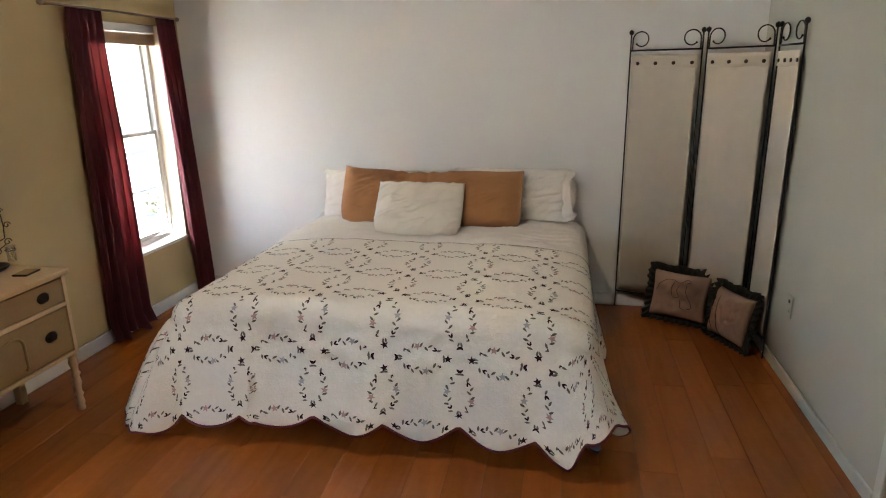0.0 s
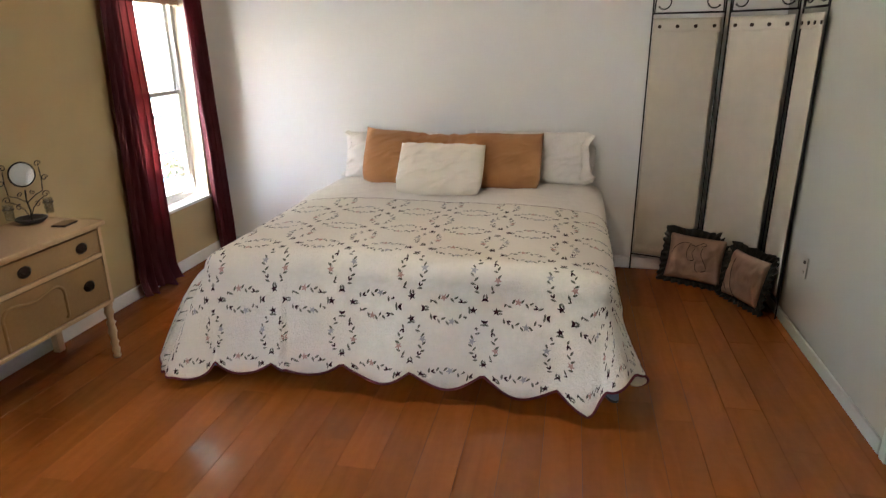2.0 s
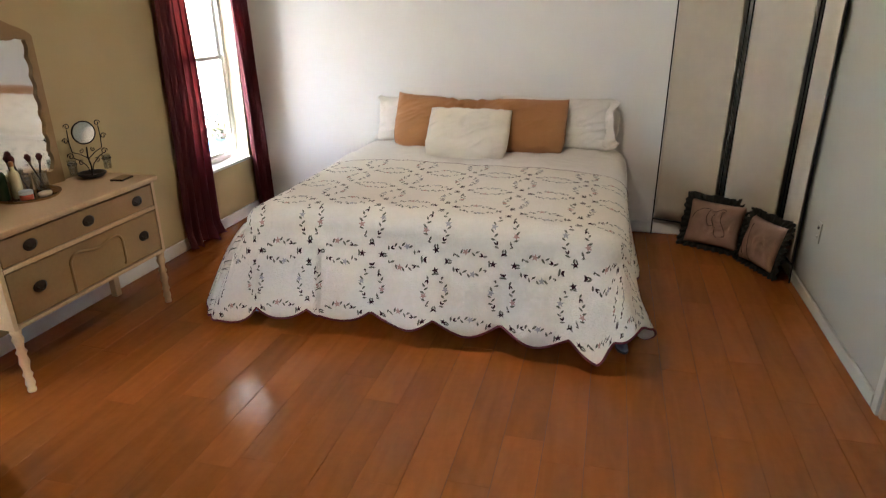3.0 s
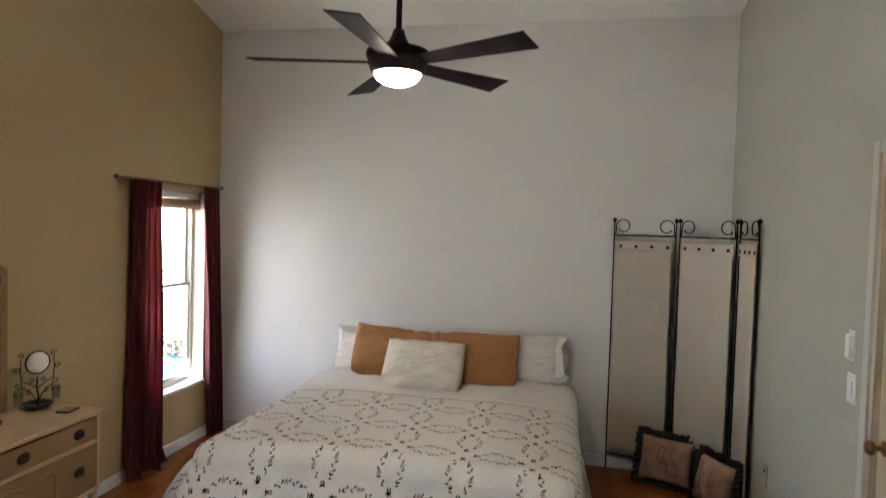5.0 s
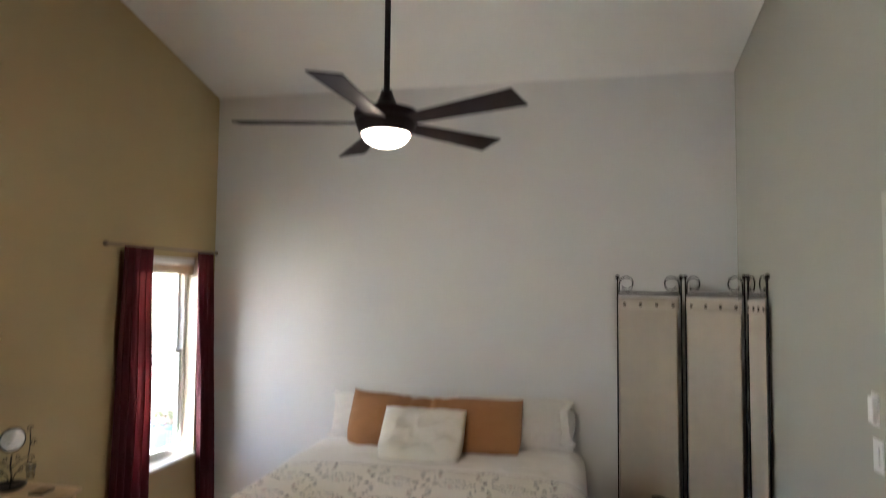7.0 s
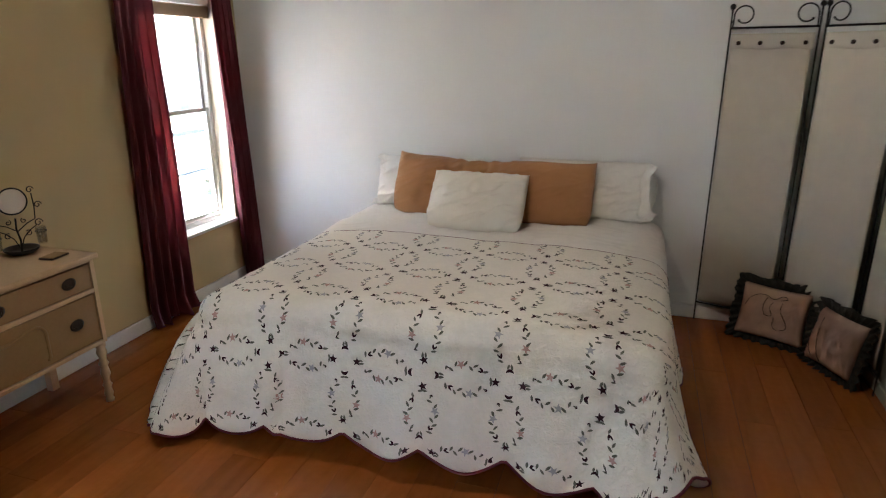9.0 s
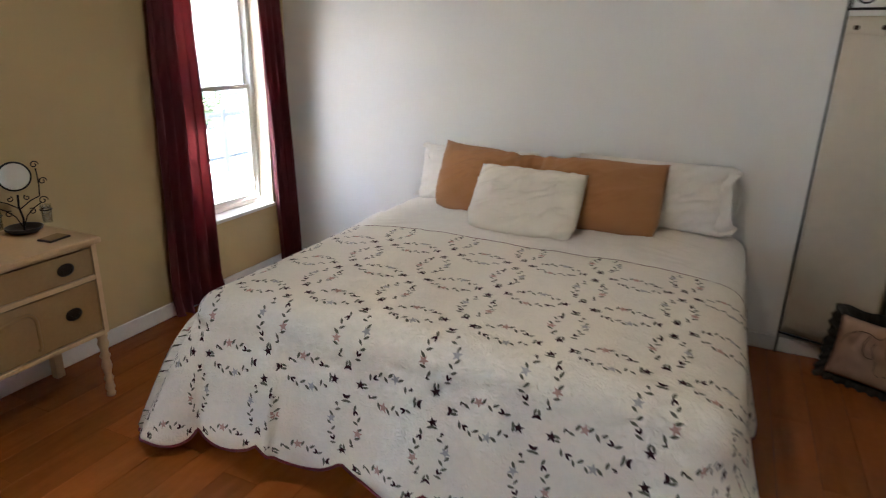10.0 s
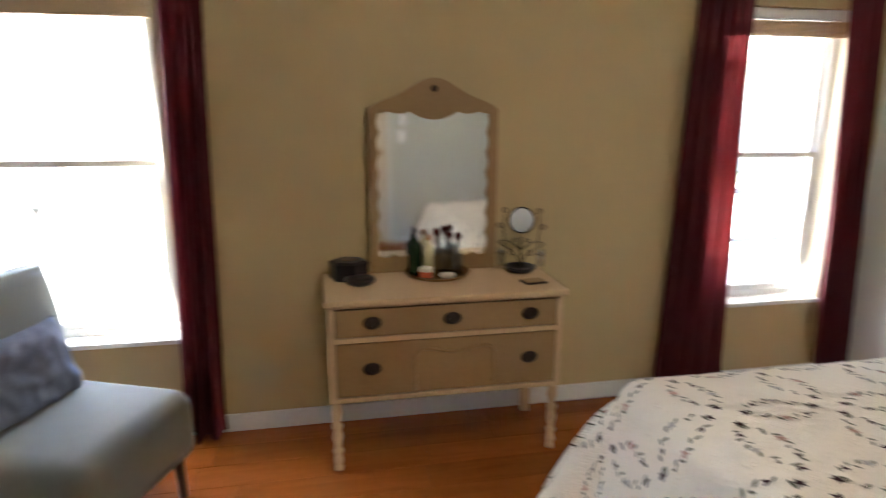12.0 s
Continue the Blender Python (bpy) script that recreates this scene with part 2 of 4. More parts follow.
def grid(bm, fn, nu, nv, wrap=False):
    vs = [[bm.verts.new(fn(i / nu, j / nv)) for j in range(nv + 1)] for i in range(nu + (0 if wrap else 1))]
    for i in range(nu):
        for j in range(nv):
            i2 = (i + 1) % len(vs)
            bm.faces.new((vs[i][j], vs[i2][j], vs[i2][j + 1], vs[i][j + 1]))
    return vs


def pillow(w, h, t, seed=0, lump=0.02, corner=0.06, sag=0.0, n=28):
    """A stuffed pillow in the xz plane, standing on z = 0."""
    bm = bmesh.new()
    for side in (1, -1):
        def fn(u, v):
            a, b = 2 * u - 1, 2 * v - 1
            puff = max(0.0, (1 - abs(a) ** 4.0) * (1 - abs(b) ** 3.4)) ** 0.5
            pin = 1 - corner * (1 - abs(b) ** 2) * abs(a) ** 4
            pin2 = 1 - corner * (1 - abs(a) ** 2) * abs(b) ** 4
            nz = noise.noise(Vector((a * 2.2 + seed, b * 2.2, side + seed * 3.1)))
            n2 = noise.noise(Vector((a * 6 + seed, b * 3.0, side - seed)))
            y = side * (t / 2 * puff * (1 + nz * 0.22) + lump * n2 * puff)
            return Vector((a * w / 2 * pin, y, h / 2 + b * h / 2 * pin2 - sag * (1 - a * a) * (b > 0) * b))
        grid(bm, fn, n, n)
    bmesh.ops.remove_doubles(bm, verts=bm.verts, dist=0.0008)
    return bm


# ---- structure ----
def structure(name, bm, m, **k):
    return part(name, bm, m, kind="structure", **k)


T = 0.16
# W2's far half is unseen, added to let more daylight onto the floor.
W1, W2, WZ0, WZ1 = (3.895, 4.60), (-0.40, 1.38), 0.445, 1.925     # window openings in the left wall
top = 5.6
bm = bmesh.new()
for y0, y1, z0, z1 in ((YF, W2[0], 0, top), (W2[0], W2[1], 0, WZ0), (W2[0], W2[1], WZ1, top), (W2[1], W1[0], 0, top),
                       (W1[0], W1[1], 0, WZ0), (W1[0], W1[1], WZ1, top), (W1[1], YB, 0, top)):
    box(bm, XL - T, XL, y0, y1, z0, z1)
structure("wall_west", bm, TAN_WALL)
structure("wall_north", B(XL - T, XR + T, YB, YB + T, 0, top), WHITE_WALL)
D0, D1, DH = 1.910, 2.720, 2.04                                 # door opening in the right wall
bm = bmesh.new()
for y0, y1, z0, z1 in ((YF, D0, 0, top), (D0, D1, DH, top), (D1, YB, 0, top)):
    box(bm, XR, XR + T, y0, y1, z0, z1)
structure("wall_east", bm, DIMMED_SAGE_WALL)
structure("wall_south", B(XL - T, XR + T, YF - T, YF, 0, top), WHITE_WALL)


def ceil_z(y):
    return EAVE + SLOPE * (YB - y)


bm = bmesh.new()
slab(bm, [(YB, ceil_z(YB)), (YF, ceil_z(YF)), (YF, ceil_z(YF) + 0.1), (YB, ceil_z(YB) + 0.1)], XR - XL, "x", XL)
structure("ceiling", bm, CEILING)

floor = structure("floor", B(XL, XR, YF, YB, -0.05, -0.004), FLOOR_JOINT)


def baseboard(name, x0, x1, y0, y1):
    bm = B(x0, x1, y0, y1, 0, 0.062 if x1 == XR and x0 > 1 else 0.085, bevel=0.004)
    structure(name, bm, DIMMED_SAGE_TRIM if "east" in name else TRIM)


BT = 0.014
baseboard("baseboard_west", XL, XL + BT, YF, YB - BT)
baseboard("baseboard_north", XL, XR, YB - BT, YB)
baseboard("baseboard_east", XR - BT, XR, D1 + 0.065, YB - BT)
baseboard("baseboard_east_back", XR - BT, XR, YF, D0 - 0.065)
baseboard("baseboard_south", XL + BT, XR - BT, YF, YF + BT)


def window(name, y0, y1):
    w = structure(name, B(XL - 0.13, XL + 0.02, y0 + 0.001, y1 - 0.001, WZ0, WZ0 + 0.022, bevel=0.004), TRIM)
    xo = XL - 0.125
    bm = bmesh.new()
    f = 0.035
    zb = WZ0 + 0.022
    for a in ((y0, y0 + f, zb, WZ1), (y1 - f, y1, zb, WZ1), (y0 + f, y1 - f, WZ1 - f, WZ1), (y0 + f, y1 - f, zb, zb + f)):
        box(bm, xo - 0.03, xo + 0.03, *a, bevel=0.003)
    part("window_frame", bm, VINYL, w)
    mid, s = 1.215, 0.026
    cells = [(y0, y1)] if y1 - y0 < 1.2 else [(y0, (y0 + y1) / 2 + f / 2), ((y0 + y1) / 2 - f / 2, y1)]
    if len(cells) > 1:
        part("mullion", B(xo - 0.031, xo + 0.031, (y0 + y1) / 2 - f / 2, (y0 + y1) / 2 + f / 2, zb + f, WZ1 - f), VINYL, w)
    for c0, c1 in cells:
        for nm, za, zc, dx in (("lower_sash", zb + f, mid + 0.018, 0.008), ("upper_sash", mid - 0.012, WZ1 - f, -0.018)):
            bm = bmesh.new()
            for a in ((c0 + f, c0 + f + s, za, zc), (c1 - f - s, c1 - f, za, zc), (c0 + f + s, c1 - f - s, zc - s, zc), (c0 + f + s, c1 - f - s, za, za + s)):
                box(bm, xo + dx - 0.010, xo + dx + 0.014, *a, bevel=0.002)
            sash = part(nm, bm, VINYL, w)
            pane = part("pane", B(xo + dx, xo + dx + 0.004, c0 + f + s, c1 - f - s, za + s, zc - s), GLASS, sash)
            pane.visible_shadow = False
    bm = bmesh.new()
    for k in range(12):
        box(bm, xo + 0.034, xo + 0.085, y0 + 0.012, y1 - 0.012, WZ1 - 0.062 - k * 0.006, WZ1 - 0.0575 - k * 0.006)
    for nm, ya, yb in (("jamb", y0 + 0.0005, y0 + 0.006), ("jamb", y1 - 0.006, y1 - 0.0005)):
        part(nm, B(XL - 0.094, XL + 0.0015, ya, yb, WZ0 + 0.0225, WZ1 - 0.0005), JAMB, w, "cream painted jamb")
    part("blind_headrail", B(xo + 0.032, xo + 0.09, y0 + 0.008, y1 - 0.008, WZ1 - 0.050, WZ1 - 0.002, bevel=0.003), VINYL, w)
    part("raised_blind", bm, CREAM_PAINT, w, "blinds drawn up under the head")
    return w


window("window_1", *W1)
window("window_2", *W2)


def curtain(name, y0, y1, b0, b1, label, seed, z1=1.980, pool=0.0):
    e = thing(name, (XL + 0.055, 0, 0), label, "curtain", group="curtains")
    bm = bmesh.new()
    rnd = random.Random(seed)
    folds = max(3, round((y1 - y0) / 0.055))
    ph = [rnd.uniform(-1, 1) for _ in range(folds + 2)]

    def fn(u, v):
        z = 0.006 + v * (z1 - 0.006)
        k = 1 - v
        a, b = y0 + (b0 - y0) * k, y1 + (b1 - y1) * k
        w = math.sin(u * folds * math.tau / 1.0 + ph[0] + 0.6 * math.sin(3 * u + ph[1]))
        amp = 0.010 + 0.016 * min(1, k * 2.0)
        y = a + (b - a) * (u + 0.012 * math.sin(7 * u + 5 * v))
        x = amp * w + 0.008 * noise.noise(Vector((u * 3, v * 3, seed)))
        if pool and v < 0.06:
            q = (0.06 - v) / 0.06
            x += pool * q * (0.6 + 0.4 * math.sin(u * 9 + seed))
            y += pool * 0.6 * q * (u - 0.5)
            z = max(z, 0.006 + 0.03 * abs(math.sin(u * 8 + seed)) * q)
        return Vector((x, y, z))
    grid(bm, fn, folds * 10, 60)
    c = part("drape", bm, CURTAIN, e, smooth=True)
    return e


curtain("curtain", 3.712, 4.000, 3.64, 4.04, "sheer burgundy curtain pooled on the floor beside the bed window", 1, pool=0.05)
curtain("curtain", 4.485, 4.695, 4.59, 4.795, "narrow sheer burgundy curtain at the room corner by the bed window", 2)
curtain("curtain", 1.42, 1.585, 1.37, 1.54, "sheer burgundy curtain beside the dresser and armless chair", 3, pool=0.05)


def curtain_rod(y0, y1):
    e = thing("curtain_rod", (XL, (y0 + y1) / 2, 1.972), "thin brushed nickel curtain rod with small knobs above a window", "curtain rod", group="curtain rods")
    h = (y1 - y0) / 2
    part("rod", tube(bmesh.new(), [(0.07, -h, 0), (0.07, h, 0)], 0.007), ROD, e, smooth=True)
    for s in (-1, 1):
        bm = lathe(bmesh.new(), [(0.004, -0.02), (0.012, -0.012), (0.016, 0), (0.012, 0.012), (0.004, 0.02)], n=12)
        bmesh.ops.transform(bm, matrix=pose(0.07, s * (h + 0.012), 0, 90), verts=bm.verts)
        part("finial", bm, ROD, e, smooth=True)
        part("bracket", tube(bmesh.new(), [(0, s * (h - 0.06), 0), (0.07, s * (h - 0.06), 0)], 0.006), ROD, e, smooth=True)


curtain_rod(3.535, 4.70)
curtain_rod(-0.60, 1.62)

# door in the right wall
bm, jm = bmesh.new(), bmesh.new()
cw = 0.052
for y0, y1, z0, z1 in ((D1 + 0.004, D1 + cw, 0, DH + cw), (D0 - cw, D0 - 0.004, 0, DH + cw), (D0 - 0.004, D1 + 0.004, DH + 0.004, DH + cw)):
    box(bm, XR - 0.016, XR, y0, y1, z0, z1, bevel=0.004)
for y0, y1, z0, z1 in ((D1 - 0.02, D1 + 0.004, 0, DH + 0.004), (D0 - 0.004, D0 + 0.02, 0, DH + 0.004), (D0 + 0.02, D1 - 0.02, DH - 0.016, DH + 0.004)):
    box(jm, XR - 0.004, XR + 0.10, y0, y1, z0, z1)
structure("trim", bm, DIMMED_SAGE_TRIM)
structure("door_jamb", jm, DOOR_PAINT)
structure("threshold", B(XR + 0.0005, XR + T + 0.1, D0 - 0.002, D1 + 0.002, -0.05, -0.001), FLOOR)
# Unseen block behind the door, added to stop daylight leaking round it.
structure("wall_beyond", B(XR + T, XR + T + 0.1, D0 - 0.2, D1 + 0.2, 0, DH + 0.3), WHITE_WALL)
door = structure("door_1", B(XR + 0.02, XR + 0.055, D0 + 0.022, D1 - 0.022, 0.008, DH - 0.018, bevel=0.002), DOOR_PAINT)
for k in range(3):
    z0 = (0.2, 0.78, 1.42)[k]
    z1 = (0.68, 1.32, 1.90)[k]
    for a, b in ((D0 + 0.12, D0 + 0.36), (D0 + 0.44, D0 + 0.68)):
        o = [(a, z0), (b, z0), (b, z1), (a, z1)]
        i = [(a + 0.02, z0 + 0.02), (b - 0.02, z0 + 0.02), (b - 0.02, z1 - 0.02), (a + 0.02, z1 - 0.02)]
        part("panel", frame_slab(bmesh.new(), o, i, 0.008, "x", XR + 0.012), DOOR_PAINT, door)
bm = lathe(bmesh.new(), [(0.028, 0), (0.028, 0.006), (0.01, 0.012), (0.01, 0.03), (0.026, 0.04), (0.028, 0.052), (0.02, 0.062)], n=20)
bmesh.ops.transform(bm, matrix=pose(XR + 0.02, D1 - 0.072, 0.970, 0, -90), verts=bm.verts)
part("door_handle", bm, BRASS, door, "worn brass round door knob", smooth=True)

# ---- the bed ----
BX0, BX1, BY0, BY1, BZ = -1.44, 0.39, 2.97, 4.77, 0.64
PITCH = 0.325
COL0 = -0.44
FOLD = 3.98
DROP = 0.585


def notch(a, a0):
    return 1 - abs(math.sin(math.pi * (a - a0) / PITCH))


def cloth(x, y, lift=0.0, flare=0.24):
    """Where the point (x, y) of the flat quilt comes to lie, draped over the mattress."""
    ox = x - BX1 + 0.05 if x > BX1 - 0.05 else (x - BX0 - 0.05 if x < BX0 + 0.05 else 0.0)
    oy = max(0.0, BY0 + 0.05 - y)
    lim = DROP + 0.05
    a, b = abs(ox), oy
    m = max(a, b)
    bx, by = min(max(x, BX0 + 0.05), BX1 - 0.05), max(y, BY0 + 0.05)
    soft = 0.012 * noise.noise(Vector((x * 2.1, y * 2.1, 0))) + 0.005 * noise.noise(Vector((x * 7, y * 7, 2))) + 0.0025 * noise.noise(Vector((x * 19, y * 19, 4)))
    crown = -0.038 * min(1, max(0, (abs(x - (BX0 + BX1) / 2) - 0.45) / 0.45)) ** 2
    if m <= 1e-6:
        return Vector((bx, by, BZ + soft + crown + lift))
    phi = math.atan2(b, a)
    corner = math.sin(2 * phi) if (a and b) else 0.0
    along = x if b >= a else y
    base = COL0 if b >= a else BY0 - 0.25
    d = m * (1 - 0.11 * notch(along, base) * min(1, m / lim) ** 4 * (1 - corner)) * (1 - (0.28 if x > 0 else 0.03) * corner)
    r = 0.11
    ang = min(d / r, math.pi / 2)
    rest = max(0.0, d - r * math.pi / 2)
    k = min(1, rest / 0.42)
    left = x < BX0 + 0.4
    out = r * math.sin(ang) + flare * k ** (1.2 if not left else 0.5 + 0.2 * corner if a >= b else 0.9) * ((0.78 + 0.34 * corner) if left and a >= b else ((0.42 + 0.6 * corner) if left else (0.35 + 0.66 * corner)))
    out += 0.07 * k * math.exp(-((x - 0.39) / 0.13) ** 2) * (b > a) * (1 - corner)
    z = BZ + crown - r * (1 - math.cos(ang)) - rest * 0.985
    out += k * (0.016 * math.sin(along * 10) + 0.010 * math.sin(along * 23 + 1)) * (1 - corner)
    out += k * 0.022 * math.sin(phi * 8 - 0.6) * corner
    n = math.hypot(a, b)
    sx = math.copysign(1, ox) if a else 0
    return Vector((bx + out * sx * a / n, by - out * b / n, max(z + soft * (1 - k), 0.022) + lift * (1 - k)))


def off_cloth(x, y, h):
    e = 0.004
    p = cloth(x, y)
    n = (cloth(x + e, y) - cloth(x - e, y)).cross(cloth(x, y + e) - cloth(x, y - e))
    return p + n.normalized() * h


bed = thing("bed", ((BX0 + BX1) / 2, (BY0 + BY1) / 2, 0), "wide bed with white mattress on metal frame against white wall", "bed")


def local(bm, e):
    bmesh.ops.transform(bm, matrix=e.matrix_world.inverted(), verts=bm.verts)
    return bm


part("mattress", local(B(BX0 + 0.05, BX1 - 0.05, BY0 + 0.05, BY1, 0.37, BZ - 0.055, bevel=0.07, seg=4), bed), SHEET, bed, smooth=True)
part("box_spring", local(B(BX0 + 0.06, BX1 - 0.06, BY0 + 0.06, BY1, 0.19, 0.365, bevel=0.02), bed), SHEET, bed)
bm = bmesh.new()
for x in (BX0 + 0.08, (BX0 + BX1) / 2, BX1 - 0.08):
    box(bm, x - 0.015, x + 0.015, BY0 + 0.06, BY1 - 0.02, 0.155, 0.188)
for y in (BY0 + 0.2, BY1 - 0.3):
    box(bm, BX0 + 0.08, BX1 - 0.08, y - 0.015, y + 0.015, 0.125, 0.154)
part("bed_frame", local(bm, bed), IRON, bed, "black steel bed frame")
for x in (BX0 + 0.10, (BX0 + BX1) / 2, BX1 - 0.10):
    for y in (BY0 + 0.2, BY1 - 0.3):
        bm = lathe(bmesh.new(), [(0.024, 0), (0.026, 0.02), (0.016, 0.03), (0.016, 0.124)], x, y, 12)
        part("leg", local(bm, bed), IRON, bed)

quilt = thing("quilt", ((BX0 + BX1) / 2, BY0 + 0.6, BZ), "white quilted bedspread with leafy wreath appliques and scalloped burgundy edge", "bedspread")
QX0, QX1, QY0 = BX0 + 0.05 - DROP - 0.05, BX1 - 0.05 + DROP + 0.05, BY0 + 0.05 - DROP - 0.05
bm = bmesh.new()


def fold_y(x):
    return FOLD + 0.012 * math.sin(3.1 * x) + 0.010 * math.sin(7.3 * x + 1)


grid(bm, lambda u, v: cloth(QX0 + (QX1 - QX0) * u, QY0 + (fold_y(QX0 + (QX1 - QX0) * u) - QY0) * v), 230, 130)
q = part("quilt_body", local(bm, quilt), QUILT, quilt, smooth=True, keep=True)
sol = q.modifiers.new("thickness", "SOLIDIFY")
sol.thickness, sol.offset = 0.008, -1
edge = [(QX0, FOLD - (FOLD - QY0) * i / 90) for i in range(91)] + [(QX0 + (QX1 - QX0) * i / 180, QY0) for i in range(1, 181)] + [(QX1, QY0 + (FOLD - QY0) * i / 90) for i in range(1, 91)]
bm = tube(bmesh.new(), [cloth(x, y) for x, y in edge], 0.006, 6)
tube(bm, [cloth(x, fold_y(x)) - Vector((0, 0, 0.002)) for x in [QX0 + (QX1 - QX0) * i / 120 for i in range(121)]], 0.0032, 6)
part("binding", local(bm, quilt), BINDING, quilt, "burgundy scalloped binding", smooth=True)

LEAF_SHAPE = [(-1, 0), (-0.4, 0.36), (0.3, 0.33), (1, 0), (0.3, -0.33), (-0.4, -0.36)]
STAR_SHAPE = [((1.0 if k % 2 == 0 else 0.42) * math.cos(k * math.pi / 5), (1.0 if k % 2 == 0 else 0.42) * math.sin(k * math.pi / 5)) for k in range(10)]
VEE_SHAPE = [(-1, 0.0), (-0.2, 0.75), (0.7, 0.9), (0.9, 0.55), (0.0, 0.0), (0.9, -0.55), (0.7, -0.9), (-0.2, -0.75)]
HALF_SHAPE = [(-0.75, -1.0), (-0.15, -0.85), (0.3, -0.45), (0.42, 0.0), (0.3, 0.45), (-0.15, 0.85), (-0.75, 1.0), (-0.45, 0.0)]
rnd = random.Random(5)
sets = {"leaf": bmesh.new(), "star": bmesh.new(), "rose_flower": bmesh.new(), "grey_flower": bmesh.new()}


def patch(key, shape, x, y, ang, size):
    if not (QX0 + 0.02 < x < QX1 - 0.02 and QY0 + 0.03 < y < FOLD - 0.015):
        return
    c, s = math.cos(ang), math.sin(ang)
    b = sets[key]
    vs = [b.verts.new(off_cloth(x + size * (c * p - s * r), y + size * (s * p + c * r), 0.0016)) for p, r in shape]
    mid = b.verts.new(off_cloth(x, y, 0.0022))
    for i in range(len(vs)):
        b.faces.new((mid, vs[i], vs[(i + 1) % len(vs)]))


def wreath(cx, cy, along_x, star_first):
    """One pointed wreath of leaves along a side of the pattern's squares, a star at one end and a heart at the other."""
    half, wide = 0.112, 0.051
    flip = 1 if rnd.random() < 0.5 else -1

    def at(key, shape, p, r, turn, size):
        if along_x:
            patch(key, shape, cx + p, cy + r, turn, size)
        else:
            patch(key, shape, cx - r, cy + p, turn + math.pi / 2, size)
    for side in (-1, 1):
        for k in range(-5, 6):
            s = k / 5.9
            a, b = s * half, side * wide * (1 - s * s)
            tilt = math.atan2(-2 * s * side * wide / half, 1)
            up = 1 if (k + side * flip) % 2 else -1
            if k == -side * flip:
                at("rose_flower" if side == flip else "grey_flower", STAR_SHAPE, a, b + side * 0.003, rnd.random() * 6, 0.0190)
            elif k == 3 * side * flip:
                at("star", VEE_SHAPE, a, b, tilt + (0 if k < 0 else math.pi), 0.0110)
            elif k == -4 * side * flip:
                at("leaf", LEAF_SHAPE, a, b + side * up * 0.006, tilt + up * side * 0.9, 0.0095)
                at("star", HALF_SHAPE, a + 0.005, b + side * up * 0.009, tilt + up * side * 0.9, 0.0065)
            else:
                turn = tilt + up * side * (0.85 + rnd.uniform(-0.2, 0.2)) + (0 if side == flip else math.pi)
                at("leaf", LEAF_SHAPE, a + rnd.uniform(-0.002, 0.002), b + side * up * 0.0082, turn, 0.0130 * rnd.uniform(0.88, 1.1))
    e = 1 if star_first else -1
    at("star", STAR_SHAPE, -0.112 * e, 0, 0.3, 0.0195)
    at("star", HALF_SHAPE, 0.108 * e, 0, 0 if e < 0 else math.pi, 0.0150)


ROW0 = BY0 + 0.05 - 0.273 - PITCH
for i in range(-6, 7):
    for j in range(0, 7):
        gx, gy = COL0 + i * PITCH, ROW0 + j * PITCH
        even = (i + j) % 2 == 0
        wreath(gx + PITCH / 2, gy, True, even)
        wreath(gx, gy + PITCH / 2, False, not even)
for key, m in (("leaf", LEAF), ("star", DARK), ("rose_flower", PINK), ("grey_flower", GREY)):
    part(key + "_applique", local(sets[key], quilt), m, quilt, kind="stuff")


# the sheet, turned over the quilt at the head and hanging at the sides
def sheet_fn(u, v):
    x = BX0 - 0.42 + (BX1 - BX0 + 0.84) * u
    y = FOLD - 0.06 + (BY1 - FOLD + 0.03) * v
    p = cloth(x, y, flare=0.05)
    p.z += -0.012 + 0.016 * min(1, max(0, v - 0.03) / 0.12) + 0.010 * noise.noise(Vector((x * 3, y * 5, 7))) + 0.008 * max(0.0, 1 - 3.5 * abs(noise.noise(Vector((x * 3 + y * 2, y * 12 - x * 3, 3))))) ** 2
    return p


bm = bmesh.new()
grid(bm, sheet_fn, 180, 80)
sheet = tagged(part("bed_sheet", bm, SHEET, smooth=True, keep=True), "white rumpled cotton sheet over the head of the bed", "sheet")
sol = sheet.modifiers.new("thickness", "SOLIDIFY")
sol.thickness, sol.offset = 0.004, -1


